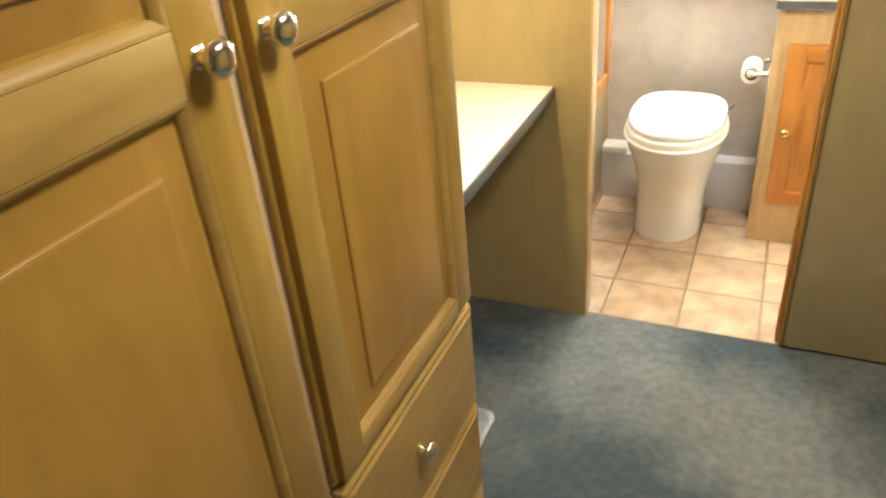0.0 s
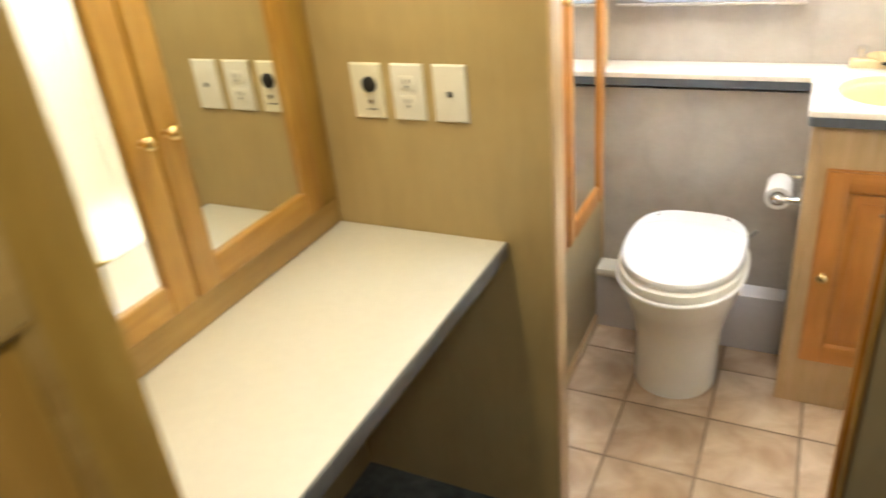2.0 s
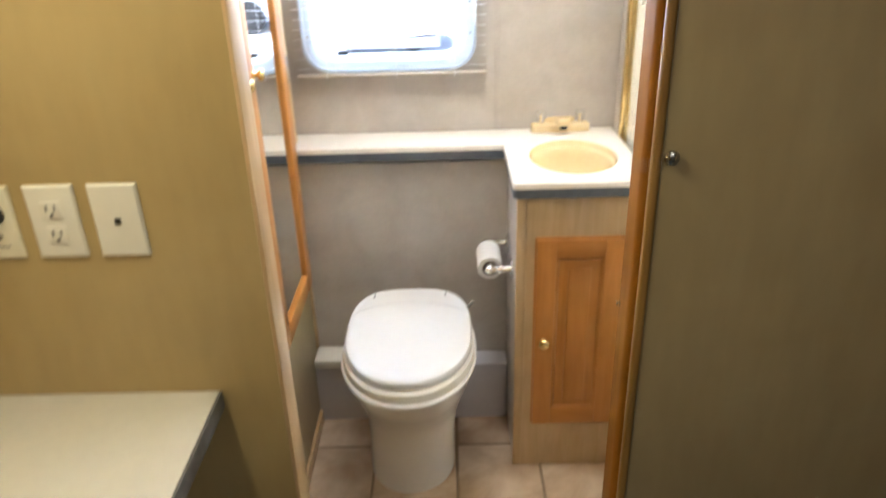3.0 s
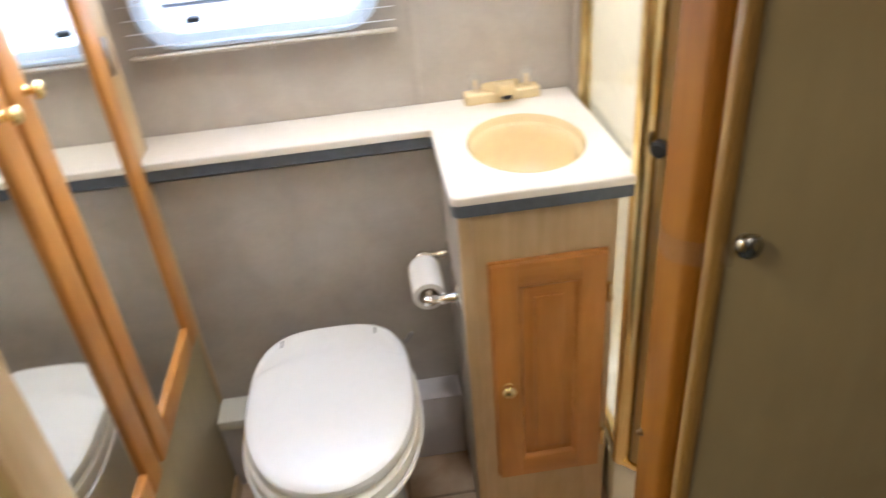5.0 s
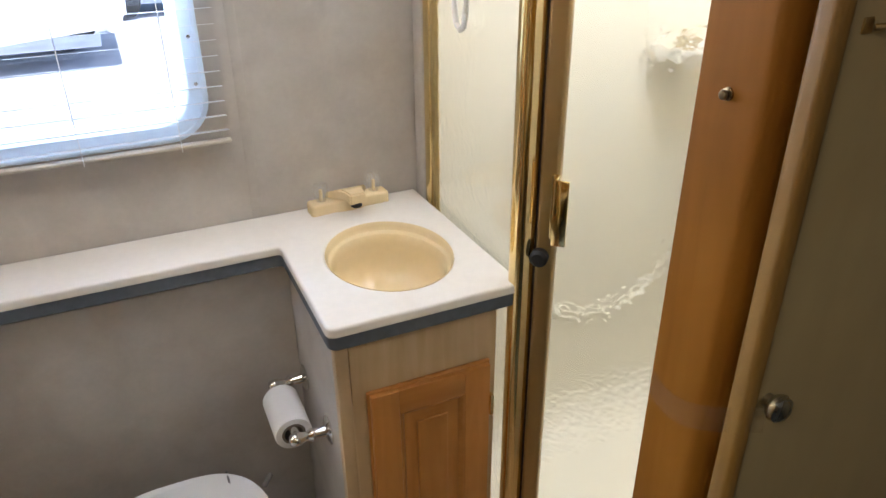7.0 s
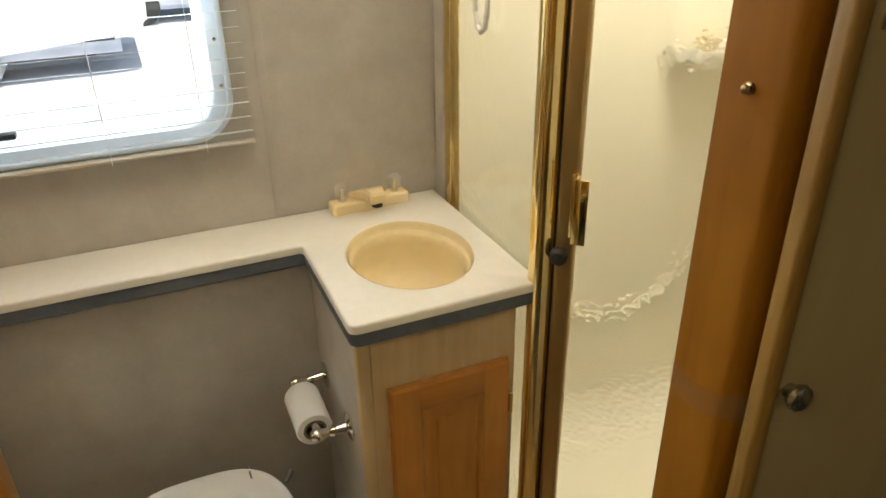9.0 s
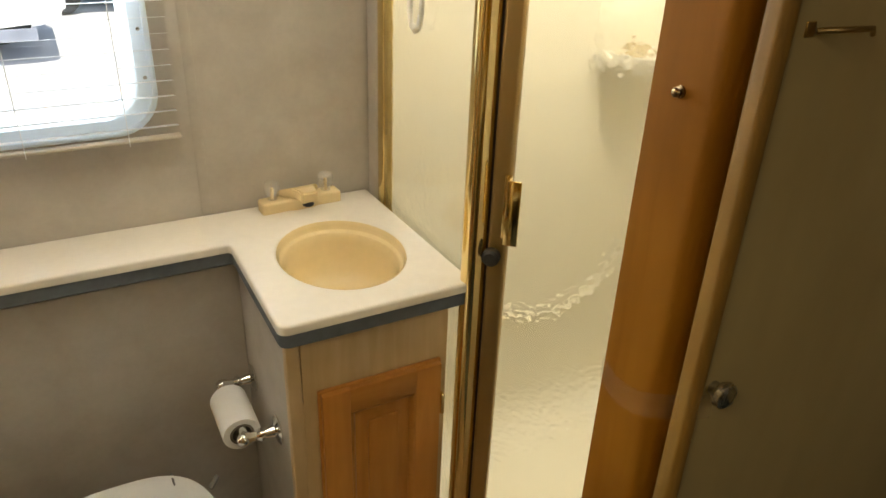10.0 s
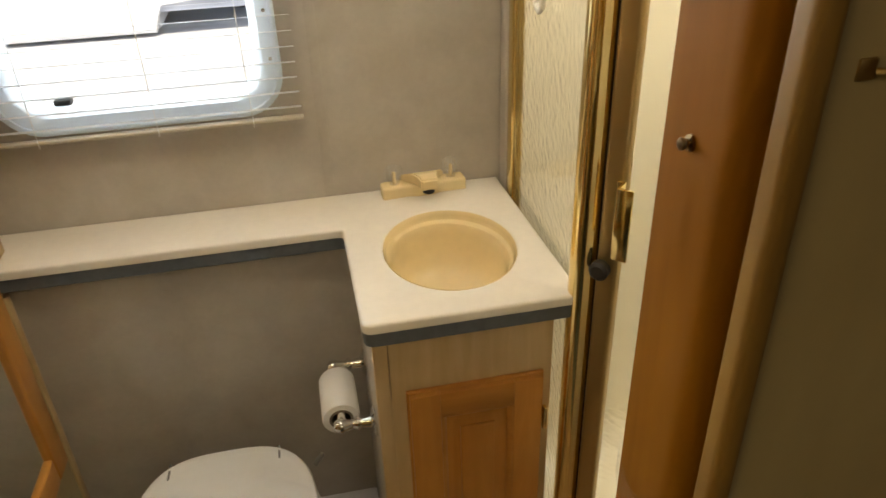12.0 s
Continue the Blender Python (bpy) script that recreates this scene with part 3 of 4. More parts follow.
def lid_loop(z, rx, ry):
    pts = oval(TX, 2.852, rx * 0.965, ry, z, 3.1, 2.15, 120)
    out = []
    for x, y, zz in pts:
        if z > 0.47:
            w = min(1.0, max(0.0, (2.998 - 2.2 * (x - TX) ** 2 - y) / 0.014))
            zz += 0.006 * w * w * (3 - 2 * w) - 0.006
        out.append((x, y, zz + 0.0125))
    return out


lid = part("lid", stack([lid_loop(z, rx, ry) for z, rx, ry in LID]), porcelain, toilet, "closed white lid with two hinge slots")
# dark strips laid on the lid in place of shaded notches
for x in (0.906, 1.102):
    part("slot_shade_strip", box((x - 0.0020, 3.022, 0.464), (x + 0.0020, 3.0635, 0.4785), 0.0008), slot_shade, lid, "thin dark strip standing in for a shaded hinge slot")
part("lever", rod((1.162, 3.045, 0.430), (1.180, 3.056, 0.446), 0.005), pewter, toilet, "small dark metal lever")

# ---- wash counter ----
R = 0.018


def ring(cx, cy, rx, ry, n=48, sign=1):
    return [(cx + rx * math.cos(sign * 2 * math.pi * i / n), cy + ry * math.sin(sign * 2 * math.pi * i / n)) for i in range(n)]


BX, BY, BRX, BRY = 1.436, 3.050, 0.110, 0.130
L_SHAPE = rounded([(0.669, BACK - 0.002), (0.669, 3.155), (1.268, 3.155), (1.268, 2.862), (1.598, 2.862), (1.584, BACK - 0.002)], [0, 0, 0.01, R, R, 0])
counter = thing("wash_counter", (1.43, 3.08, CZ - 0.042), "white moulded washbasin counter with blue-grey edge band", "counter")
part("top", slab(L_SHAPE, CZ - 0.016, CZ, [ring(BX, BY, BRX, BRY)], 0.005), marble_white, counter)
L_BAND = rounded([(0.670, BACK - 0.003), (0.670, 3.157), (1.270, 3.157), (1.270, 2.864), (1.596, 2.864), (1.582, BACK - 0.003)], [0, 0, 0.01, R, R, 0])
part("edge_band", slab(L_BAND, CZ - 0.040, CZ - 0.0165, [ring(BX, BY, BRX + 0.004, BRY + 0.004)]), edge_grey, counter, "blue-grey edge band")
bowl_rows = []
for k, (f, h) in enumerate([(1.012, -0.006), (1.0, -0.0005), (0.985, -0.003), (0.974, -0.008), (0.964, -0.013), (0.950, -0.0155), (0.920, -0.0170), (0.897, -0.0205), (0.872, -0.034), (0.85, -0.055), (0.77, -0.085), (0.61, -0.105), (0.40, -0.113), (0.14, -0.116)]):
    off = 1.0 if f < 0.93 else 0.0
    bowl_rows.append([(x - 0.004 * off, y - 0.007 * off, CZ + h) for x, y in ring(BX, BY, BRX * f, BRY * f)])
bowl = part("basin", stack(bowl_rows, False, True), almond, counter, "almond-coloured oval basin")
part("drain", turned([(0, 0), (0, 0.020), (0.003, 0.019), (0.003, 0.012), (0.001, 0.010), (0.001, 0)], axis((BX, BY, CZ - 0.1155), (0, 0, 1))), nickel, bowl, "metal drain ring")

faucet = thing("faucet", (1.433, 3.27, CZ), "almond plastic faucet with two clear acrylic handles", "faucet")
FAU = Matrix.Translation((1.433, 3.268, CZ + 0.0005)) @ Matrix.Rotation(radians(3.5), 4, "Z")
part("base", placed(FAU, slab(rounded([(-0.081, -0.019), (-0.030, -0.017), (-0.018, -0.022), (0.018, -0.022), (0.030, -0.017), (0.081, -0.019), (0.081, 0.018), (-0.081, 0.018)], [0.008, 0.006, 0.006, 0.006, 0.006, 0.008, 0.008, 0.008]), 0.0, 0.022, (), 0.005)), almond, faucet)
spout = stack([[(sx * w, y, z + sz * h) for sx, sz in ((-1, -1), (1, -1), (1, 1), (-1, 1))] for y, z, w, h in
               ((0.014, 0.026, 0.044, 0.006), (0.000, 0.030, 0.036, 0.009), (-0.016, 0.035, 0.024, 0.011), (-0.036, 0.037, 0.018, 0.011), (-0.056, 0.036, 0.016, 0.011))])
bmesh.ops.bevel(spout, geom=spout.edges[:], offset=0.003, segments=3, affect="EDGES")
part("spout", placed(FAU, spout), almond, faucet)
part("aerator", placed(FAU, turned([(0, 0), (0, 0.011), (0.008, 0.011), (0.010, 0.008), (0.010, 0)], axis((0, -0.044, 0.026), (0, 0, -1)))), black_rubber, faucet, "black spout outlet")
for hx in (-0.055, 0.055):
    h = part("handle", placed(FAU, turned([(0, 0), (0, 0.010), (0.005, 0.0105), (0.009, 0.0145), (0.028, 0.0165), (0.034, 0.0145), (0.035, 0.010), (0.035, 0)], axis((hx, 0.001, 0.0225), (0, 0, 1)), 8)), acrylic, faucet, "clear faceted acrylic handle")
    part("stem", placed(FAU, rod((hx, 0.001, 0.0222), (hx, 0.001, 0.046), 0.0035, 10)), almond, h, "almond stem inside the clear handle")

basin_cab = thing("basin_cabinet", (1.42, 3.1, 0), "pale wooden basin cabinet with honey-coloured panel door", "cabinet")
part("body", box((1.284, 2.887, 0), (1.562, BACK - 0.004, 0.70), 0.002), pale_wood, basin_cab)
part("face_frame", box((1.304, 2.886, 0), (1.564, 2.904, CZ - 0.041), 0.002), pale_wood, basin_cab)
part("side_panel", box((1.282, 2.906, 0), (1.296, BACK - 0.004, CZ - 0.041), 0.002), bath_paper, basin_cab, "mottled papered side panel")
part("corner_strip", box((1.281, 2.8855, 0), (1.3035, 2.9055, CZ - 0.041), 0.003), pale_wood, basin_cab)
m = Matrix.Translation((0, 2.885, 0)) @ FACE_NY
d = panel_door(basin_cab, m, 1.326, 1.549, 0.157, 0.720, [(0.157, 0.209), (0.668, 0.720)], 0.052, (oak_up, oak_x, oak_up), 0.018, 0.004, 0.022)
knob(d, (1.353, 2.867, 0.431), (0, -1, 0), brass, 0.85)
for z in (0.235, 0.62):
    part("hinge", box((1.5495, 2.872, z - 0.022), (1.5565, 2.8845, z + 0.022), 0.002), brass, d, "small brass hinge")

# ---- toilet paper ----
holder = thing("paper_holder", (1.28, 3.06, 0.58), "chrome toilet paper holder on the cabinet side", "paper holder")
for y in (2.970, 3.132):
    part("mount", turned([(0, 0), (0, 0.026), (0.003, 0.027), (0.006, 0.021), (0.009, 0.011), (0.026, 0.008), (0.033, 0.013), (0.040, 0.008), (0.048, 0.009), (0.054, 0.0115), (0.060, 0.0130), (0.067, 0.0115), (0.072, 0.007), (0.073, 0)], axis((1.2815, y, 0.588), (-1, 0, 0)), 18), chrome, holder)
part("bar", rod((1.223, 2.962, 0.588), (1.223, 3.140, 0.588), 0.008), chrome, holder)
roll = turned([(0, 0.020), (0, 0.032), (0.003, 0.0335), (0.102, 0.0335), (0.105, 0.032), (0.105, 0.020), (0, 0.020)], axis((1.223, 2.998, 0.577), (0, 1, 0)), 32)
roll = solid("toilet_paper_roll", roll, paper, "white toilet paper roll, half used, on its holder", "toilet roll")
part("core", turned([(-0.0008, 0.0170), (-0.0008, 0.0212), (0.1058, 0.0212), (0.1058, 0.0170), (-0.0008, 0.0170)], axis((1.223, 2.998, 0.577), (0, 1, 0)), 24), cardboard, roll, "brown cardboard core")

# ---- shower ----
shower = thing("shower_enclosure", (2.0, 2.9, 0), "corner shower with brass frame and pebbled glass", "shower")
PAN = [(1.585, BACK - 0.004), (1.585, 2.872), (2.02, 2.430), (RIGHT - 0.004, 2.430), (RIGHT - 0.004, BACK - 0.004)]
PAN_IN = [(1.66, BACK - 0.014), (1.66, 2.91), (2.05, 2.52), (RIGHT - 0.017, 2.52), (RIGHT - 0.017, BACK - 0.014)]
curb = slab(PAN, 0.0, 0.16, [PAN_IN], 0.01)
part("pan_curb", curb, fibreglass, shower)
part("pan_floor", slab([(x, y) for x, y in PAN_IN], 0.0, 0.09), fibreglass, shower)
cove = []
for k in range(7):
    a = radians(90 * k / 6)
    cove.append((0.110 * (1 - math.sin(a)), 0.110 * (1 - math.cos(a))))
cove.append((0.0, 0.0))
part("back_cove", stack([[(x, BACK - 0.0145 - d, 0.0905 + h) for d, h in cove] for x in (1.662, RIGHT - 0.02)]), fibreglass, shower)
part("side_cove", stack([[(RIGHT - 0.0175 - d, y, 0.0905 + h) for d, h in cove] for y in (2.525, BACK - 0.016)]), fibreglass, shower)
part("back_wall", box((1.625, BACK - 0.012, 0.161), (RIGHT - 0.016, BACK - 0.003, CEIL - 0.005)), fibreglass, shower, "glossy white fibreglass wall")
part("side_wall", box((RIGHT - 0.015, 2.46, 0.161), (RIGHT - 0.003, BACK - 0.003, CEIL - 0.005)), fibreglass, shower, "glossy white fibreglass wall")
# bent bar added to the wall in place of a curved reflection
part("highlight_ridge", tube([(1.95, BACK - 0.013, 0.470), (2.03, BACK - 0.013, 0.433), (2.10, BACK - 0.013, 0.428), (2.17, BACK - 0.013, 0.446), (2.24, BACK - 0.013, 0.476), (2.29, BACK - 0.013, 0.535), (2.32, BACK - 0.013, 0.60)], 0.011, 12), fibreglass, shower, "glossy ridge added to imitate a curved highlight on the wall")
part("corner_post", turned([(0, 0), (0, 0.0215), (1.74, 0.0215), (1.74, 0)], axis((1.600, 2.873, 0.161), (0, 0, 1)), 20), brass, shower, "polished brass corner post")
part("filler", box((1.590, 3.252, 0.0), (1.622, BACK - 0.003, 1.95), 0.002), bath_paper, shower, "mottled papered filler strip")
part("wall_post", box((1.592, 3.226, 0.161), (1.618, 3.2515, 1.90), 0.004), brass, shower, "brass wall channel")
part("fixed_glass", box((1.603, 2.880, 0.172), (1.608, 3.245, 1.89)), obscure_fine, shower, "pebbled obscure glass pane")
part("bottom_rail", box((1.592, 2.880, 0.161), (1.618, 3.236, 0.180), 0.003), brass, shower)
D = Matrix.Translation((1.607, 2.860, 0)) @ Matrix.Rotation(radians(-45), 4, "Z")
# near-black strip gives the gap its shade
part("slit", placed(D, box((0.004, -0.002, 0.161), (0.0095, 0.010, 1.90))), dark_gap, shower, "dark strip filling the shaded gap beside the door")
sdoor = part("door", placed(D, box((0.0098, -0.012, 0.180), (0.040, 0.014, 1.88), 0.006, 4)), brass_dark, shower, "bronze door stile")
part("door_stile", placed(D, box((0.52, -0.012, 0.180), (0.548, 0.014, 1.88), 0.004)), brass_dark, sdoor)
part("door_rail", placed(D, box((0.038, -0.011, 0.180), (0.52, 0.013, 0.205), 0.003)), brass, sdoor)
part("door_rail", placed(D, box((0.038, -0.011, 1.85), (0.52, 0.013, 1.88), 0.003)), brass, sdoor)
part("door_glass", placed(D, box((0.034, -0.001, 0.200), (0.524, 0.004, 1.86))), obscure, sdoor, "pebbled obscure glass pane")
part("threshold", placed(D, box((-0.002, -0.016, 0.161), (0.56, 0.016, 0.176), 0.003)), brass, shower)
hb = bmesh.new()
box((0.030, -0.016, 0.960), (0.040, -0.012, 1.066), 0.001, into=hb)
box((0.038, -0.034, 0.960), (0.042, -0.012, 1.066), 0.001, into=hb)
box((0.038, -0.037, 0.960), (0.060, -0.033, 1.066), 0.001, into=hb)
part("handle", placed(D, hb), brass, sdoor, "flanged brass pull handle")
part("catch", placed(D, turned([(0, 0), (0, 0.0145), (0.012, 0.0145), (0.016, 0.010), (0.016, 0)], axis((0.018, -0.012, 0.926), (0, -1, 0)), 18)), black_rubber, sdoor, "round black catch")
part("side_glass", box((2.03, 2.447, 0.172), (RIGHT - 0.01, 2.452, 1.89)), obscure_fine, shower, "pebbled obscure glass pane")
part("end_post", turned([(0, 0), (0, 0.017), (1.74, 0.017), (1.74, 0)], axis((2.012, 2.455, 0.161), (0, 0, 1)), 20), brass, shower, "polished brass post")

# ---- window ----
win = thing("window_1", (0.96, BACK, WZ0), "white-framed window with rounded corners, bright outside", "window", kind="structure")
bpy.context.view_layer.update()


def round_rect(u0, u1, v0, v1, r, n=8):
    pts = []
    for cx, cz, a0 in ((u1 - r, v1 - r, 0), (u0 + r, v1 - r, 90), (u0 + r, v0 + r, 180), (u1 - r, v0 + r, 270)):
        for k in range(n + 1):
            a = radians(a0 + 90 * k / n)
            pts.append((cx + r * math.cos(a), cz + r * math.sin(a)))
    return pts


def window_ring(steps):
    """A rounded frame of nested loops: (inset, y)."""
    loops = [[(x, y, z) for x, z in round_rect(WX0 - 0.022 + i, WX1 + 0.022 - i, WZ0 - 0.022 + i, WZ1 + 0.022 - i, 0.075 - i * 0.6)] for i, y in steps]
    return stack(loops + loops[:1], False, False)


part("frame", window_ring([(0.0, BACK), (0.0, BACK - 0.007), (0.004, BACK - 0.010), (0.009, BACK - 0.010), (0.010, BACK - 0.0075), (0.030, BACK - 0.0075), (0.036, BACK - 0.003), (0.044, BACK + 0.01), (0.044, BACK + 0.03), (0.0, BACK + 0.03)]), frame_white, win)
pane = part("pane", box((WX0 - 0.01, BACK + 0.030, WZ0 - 0.01), (WX1 + 0.01, BACK + 0.034, WZ1 + 0.01)), clear_glass, win)
pane.visible_shadow = False
for k in range(6):
    for x in (WX0 - 0.005, WX1 + 0.005):
        part("screw", turned([(0, 0), (0, 0.0034), (0.001, 0.0030), (0.0014, 0)], axis((x, BACK - 0.0073, 1.138 + 0.08 * k), (0, -1, 0)), 10), nickel, win, "small grey screw")
part("latch", box((0.822, BACK + 0.010, 1.084), (0.850, BACK + 0.029, 1.094), 0.003), black_rubber, win, "small dark latch")

blind = thing("blind", (0.967, BACK - 0.02, 1.03), "white slatted blind, slats open, in front of window", "blind")
part("bottom_rail", box((0.712, BACK - 0.030, 1.033), (1.228, BACK - 0.014, 1.040), 0.003), rail_vinyl, blind)
for k in range(23):
    z = 1.056 + 0.026 * k
    bm = placed(Matrix.Translation((0.970, BACK - 0.022, z)) @ Matrix.Rotation(radians(-11), 4, "X"), box((-0.256, -0.0115, -0.0003), (0.256, 0.0115, 0.0003)))
    part("slat", bm, slat_vinyl, blind)
for x in (0.795, 0.985, 1.142):
    part("cord", rod((x, BACK - 0.035, 1.03), (x, BACK - 0.035, 1.66), 0.0008, 6), blind_white, blind)
part("headrail", box((0.703, BACK - 0.040, 1.655), (1.232, BACK - 0.008, 1.685), 0.003), blind_white, blind)

# ---- lamp housings, added out of view ----
def added_ceiling_light(x, y, half, label):
    t = thing("added_ceiling_light", (x, y, CEIL), label, "ceiling light")
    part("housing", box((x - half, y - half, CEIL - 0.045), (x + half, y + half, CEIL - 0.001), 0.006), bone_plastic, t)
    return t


added_ceiling_light(1.50, 0.95, 0.17, "square cream housing added over the unseen bedroom fill lamp")
added_ceiling_light(1.10, 2.85, 0.12, "small square cream housing added over the unseen bath fill lamp")
bar = thing("added_vanity_light", (0.60, 1.85, 1.93), "cream housing added out of view for the lamp above the vanity", "vanity light")
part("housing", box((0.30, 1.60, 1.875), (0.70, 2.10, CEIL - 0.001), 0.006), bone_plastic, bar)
# opaque dome, added out of view to keep the sun off the shower wall
dome = []
for inset, z in ((0.0, 0.061), (0.0, 0.10), (0.03, 0.15), (0.09, 0.17), (0.15, 0.175)):
    dome.append([(x, y, CEIL + z) for x, y in ((1.81 + inset, 2.68 + inset), (2.29 - inset, 2.68 + inset), (2.29 - inset, 3.16 - inset), (1.81 + inset, 3.16 - inset))])
solid("skylight", stack(dome, False, True), bone_plastic, "unseen white plastic dome closing the skylight over the shower", "skylight", kind="structure")

# ---- small things ----
strap = bmesh.new()
rows = []
for k in range(9):
    w = k / 8
    x = 1.4025 + 0.022 * w - 0.016 * math.sin(math.pi * w)
    y = 2.343 - 0.094 * w
    z = 1.110 + 0.022 * w - 0.010 * math.sin(math.pi * w)
    rows.append([(x, y, z - 0.011), (x - 0.0012, y - 0.0006, z - 0.011), (x - 0.0012, y - 0.0006, z + 0.011), (x, y, z + 0.011)])
solid("door_strap", stack(rows), strap_vinyl, "clear vinyl strap holding the sliding door open", "strap")
for z, y in ((1.348, 2.315), (0.853, 2.336)):
    solid("snap_stud", turned([(0, 0), (0, 0.0042), (0.0015, 0.0042), (0.002, 0.0024), (0.0035, 0.0024), (0.0045, 0.0033), (0.006, 0.0028), (0.0068, 0)], axis((1.4038, y, z), (-1, 0, 0)), 14), stud_bronze,
          "small brass snap stud on the wooden jamb", "stud", "studs on the jamb")
bin_ = thing("waste_bin", (0.735, 1.39, 0), "small translucent plastic waste bin beside the wardrobe", "waste bin")


def rr(x0, x1, y0, y1, z, r=0.025):
    return [(x, y, z) for x, y in round_rect(x0, x1, y0, y1, r, 5)]


part("shell", stack([rr(0.690, 0.755, 1.335, 1.445, 0.004), rr(0.685, 0.760, 1.330, 1.450, 0.010), rr(0.668, 0.822, 1.308, 1.474, 0.262), rr(0.671, 0.819, 1.311, 1.471, 0.262), rr(0.689, 0.756, 1.334, 1.446, 0.013)]), bin_plastic, bin_)
part("lip", stack([rr(0.666, 0.824, 1.306, 1.476, 0.257), rr(0.662, 0.828, 1.302, 1.480, 0.262), rr(0.662, 0.828, 1.302, 1.480, 0.267), rr(0.670, 0.820, 1.310, 1.472, 0.268), rr(0.670, 0.820, 1.310, 1.472, 0.257)]), bin_rim, bin_, "paler rolled rim")
hook_pts = [(1.598 - 0.0 , 3.105, 1.34), (1.590, 3.105, 1.30), (1.588, 3.104, 1.26), (1.588, 3.096, 1.237), (1.588, 3.082, 1.230), (1.588, 3.069, 1.237), (1.588, 3.062, 1.26), (1.590, 3.061, 1.30), (1.598, 3.061, 1.34)]
solid("towel_hook", tube(hook_pts, 0.005), bone_plastic, "cream plastic loop hanging on the shower glass", "hook")
solid("wall_batten", box((1.250, BACK - 0.0012, CZ + 0.001), (1.268, BACK, CEIL - 0.002), 0.001), bath_paper, "papered batten covering a wall seam", "batten", kind="structure")

latch = thing("door_latch", (1.455, 2.262, 1.395), "small brass hook latch on the sliding door", "latch")
part("plate", box((1.436, 2.2598, 1.391), (1.444, 2.2618, 1.400), 0.0008), brass_dark, latch)
part("hook", tube([(1.442, 2.2575, 1.395), (1.448, 2.252, 1.396), (1.466, 2.250, 1.396), (1.484, 2.251, 1.395), (1.490, 2.254, 1.391)], 0.0019, 8), brass_dark, latch)
SX = 2.235
shelf = thing("soap_shelf", (SX, 3.25, 1.10), "cream moulded soap shelf on the shower wall", "soap shelf")
part("tray", slab(rounded([(SX - 0.085, BACK - 0.0125), (SX - 0.075, 3.197), (SX + 0.075, 3.197), (SX + 0.085, BACK - 0.0125)], [0, 0.03, 0.03, 0]), 1.085, 1.102, (), 0.004), bone_plastic, shelf)
part("backplate", box((SX - 0.095, BACK - 0.0165, 1.07), (SX + 0.095, BACK - 0.0125, 1.24), 0.003), fibreglass, shelf)
part("lip", tube([(SX - 0.078, 3.272, 1.110), (SX - 0.072, 3.207, 1.112), (SX - 0.050, 3.194, 1.112), (SX + 0.050, 3.194, 1.112), (SX + 0.072, 3.207, 1.112), (SX + 0.078, 3.272, 1.110)], 0.006, 10), bone_plastic, shelf)
solid("soap_bar", box((SX - 0.04, 3.217, 1.1025), (SX + 0.035, 3.267, 1.130), 0.012, 4), tan_soap, "worn tan soap bar on the shower shelf", "soap")

# ---- outside ----
trailer = thing("parked_trailer", (-1.5, 12.5, -0.85), "white box trailer parked outside on pale ground", "trailer")
SIDE = ((-6.0, -0.80), (-0.4, -0.80), (-0.4, -0.40), (1.0, -0.40), (1.35, -0.25), (1.5, 1.9), (-6.0, 1.9))
tb = stack([[(x, 12.0, z) for x, z in SIDE], [(x, 14.2, z) for x, z in SIDE]])
bmesh.ops.bevel(tb, geom=tb.edges[:], offset=0.06, segments=3, affect="EDGES")
part("body", tb, blind_white, trailer)
# block added below the body in place of the shadow there
part("underside_shade", box((-0.4, 12.1, -0.56), (1.0, 14.0, -0.402), 0.02), dark_blue, trailer, "blue-grey block standing in for shade under the trailer")
part("trim", box((-6.0, 11.985, 0.55), (1.3, 12.0, 0.62), 0.005), dark_blue, trailer, "blue trim stripe")
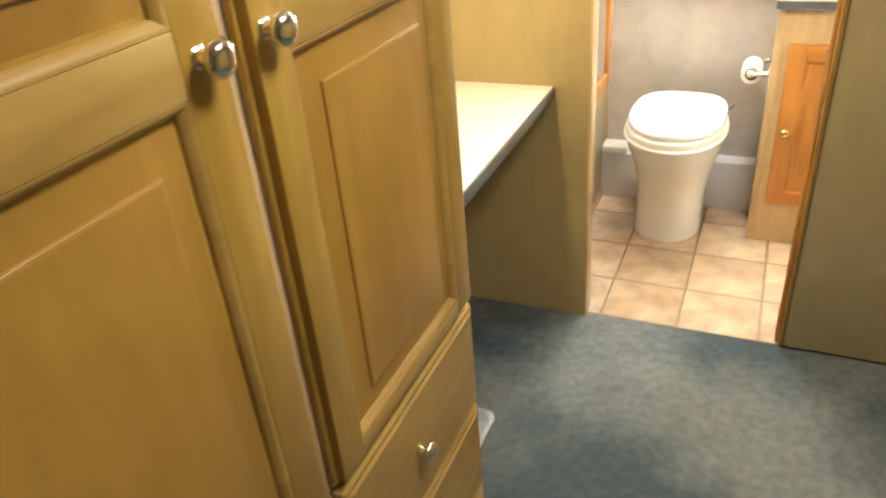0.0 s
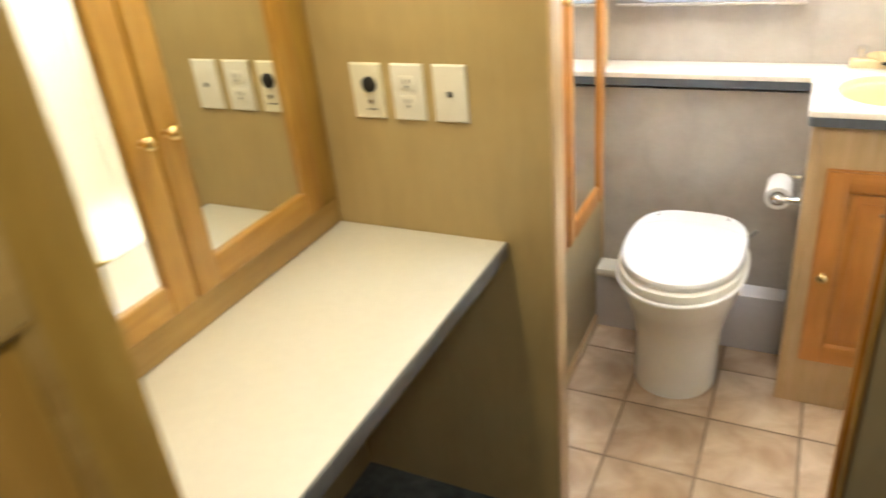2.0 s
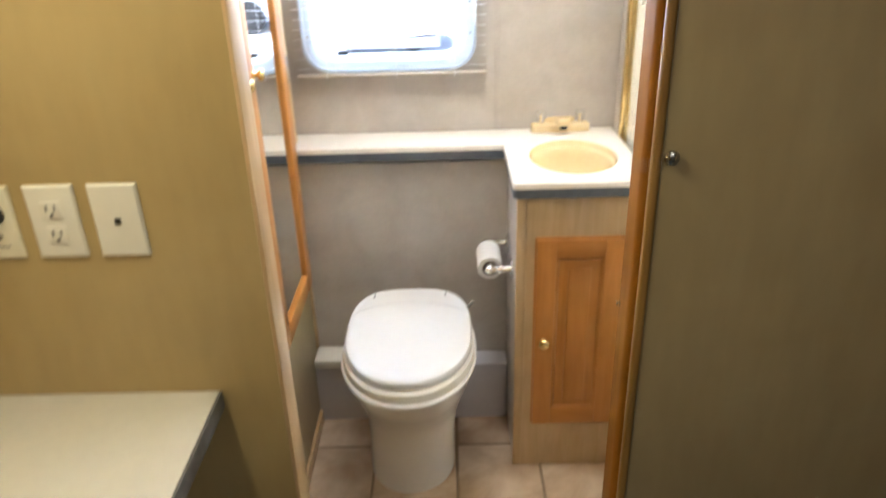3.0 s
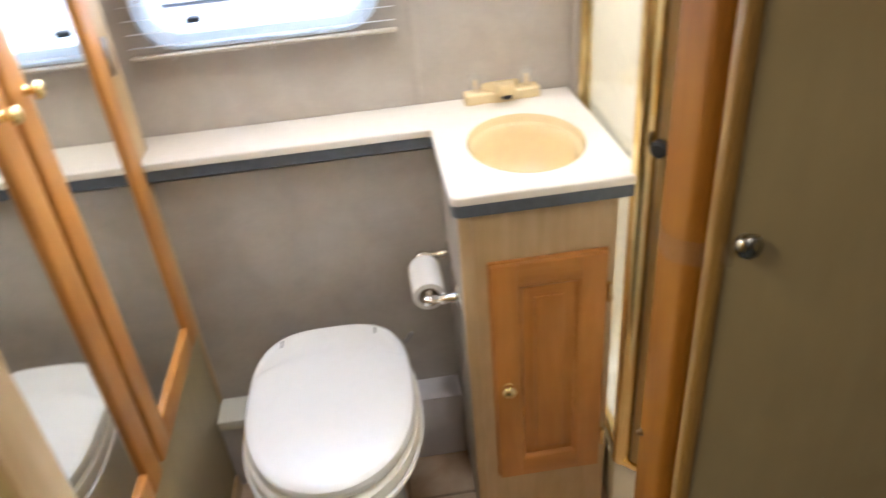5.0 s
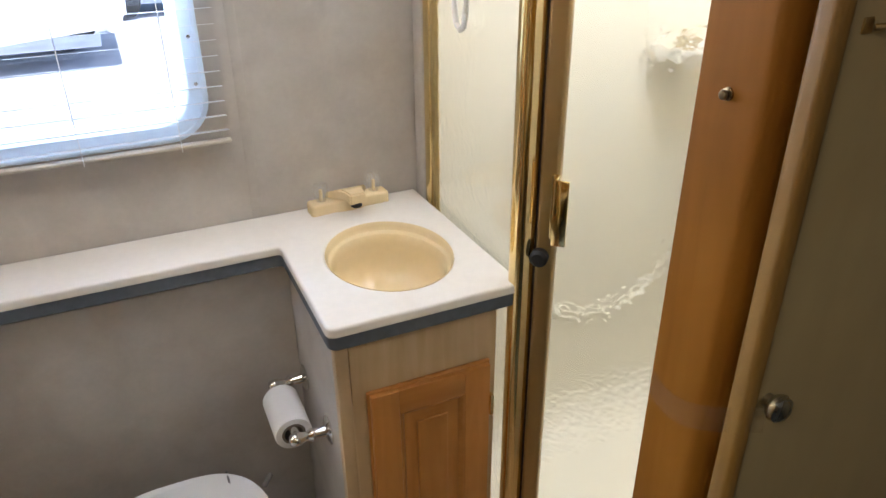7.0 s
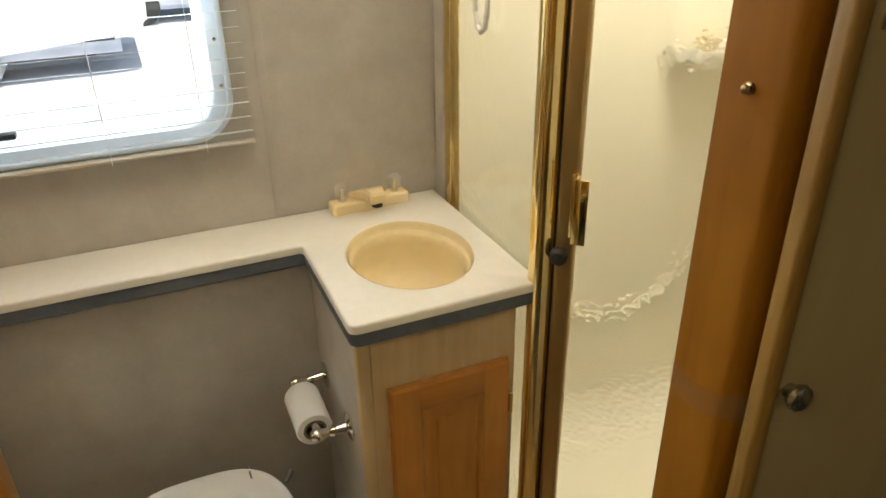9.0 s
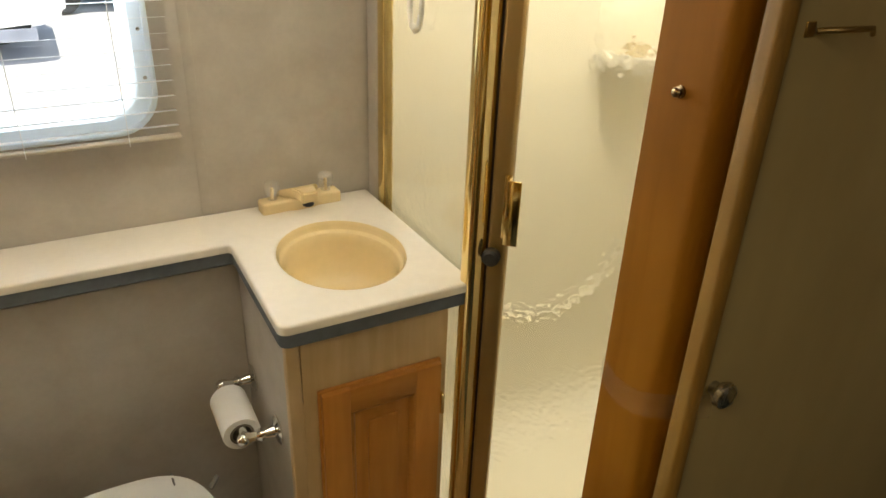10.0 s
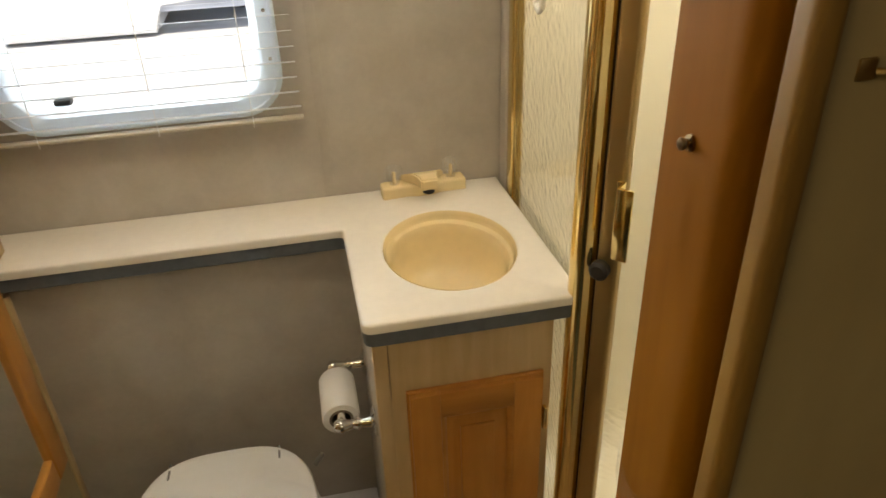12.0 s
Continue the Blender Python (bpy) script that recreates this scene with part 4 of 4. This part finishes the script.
wheel = part("wheel", turned([(0, 0), (0, 0.20), (0.03, 0.30), (0.19, 0.30), (0.22, 0.20), (0.22, 0)], axis((0.55, 13.4, -0.55), (0, 1, 0)), 28), black_rubber, trailer, "black tyre")
part("rim", turned([(0, 0), (0, 0.05), (0.02, 0.17), (0.03, 0.18), (0.03, 0)], axis((0.55, 13.395, -0.55), (0, 1, 0)), 24), nickel, wheel, "grey steel rim")
# car shape added to fill an unidentified dark patch
car = thing("added_car", (2.4, 16.0, -0.85), "blue car added for a dark patch beyond the trailer", "car")
CAR = ((0.6, -0.62), (4.8, -0.62), (4.8, -0.10), (4.2, 0.02), (3.7, 0.45), (1.9, 0.45), (1.3, 0.02), (0.6, -0.10))
cb = stack([[(x, 15.4, z) for x, z in CAR], [(x, 17.0, z) for x, z in CAR]])
bmesh.ops.bevel(cb, geom=cb.edges[:], offset=0.08, segments=3, affect="EDGES")
part("body", cb, dark_blue, car)
for wx in (1.4, 4.0):
    part("wheel", turned([(0, 0), (0, 0.22), (0.03, 0.30), (0.17, 0.30), (0.20, 0.22), (0.20, 0)], axis((wx, 15.36, -0.55), (0, 1, 0)), 28), black_rubber, car, "black tyre")
for wx0, wx1 in ((1.75, 2.7), (2.8, 3.75)):
    part("side_window", box((wx0, 15.39, 0.06), (wx1, 15.42, 0.36), 0.02), dark_blue, car, "dark side window")
solid("ground", box((-300, -300, -0.9), (300, 300, -0.85)), concrete, "pale open ground outside", "ground", kind="structure")

# ---- floor tiles ----
tile_meshes = {}
tx = [0.648 + 0.237 * i for i in range(9)]
ys = [(2.274, 2.494), (2.494, 2.735), (2.735, 2.976), (2.976, 3.125)]
for i in range(len(tx) - 1):
    for y0, y1 in ys:
        w, h = tx[1] - tx[0], y1 - y0
        key = round(h, 3)
        if key not in tile_meshes:
            tile_meshes[key] = mesh_of("tile", placed(Matrix.Identity(4), nested(-w / 2, w / 2, -h / 2, h / 2, [(0.004, -0.005), (0.004, -0.0022), (0.006, -0.0008), (0.010, 0.0)])), tile_mat)
        t = new("tile", tile_meshes[key])
        t.location = ((tx[i] + tx[i + 1]) / 2, (y0 + y1) / 2, 0.0)
        t.parent = bath_floor
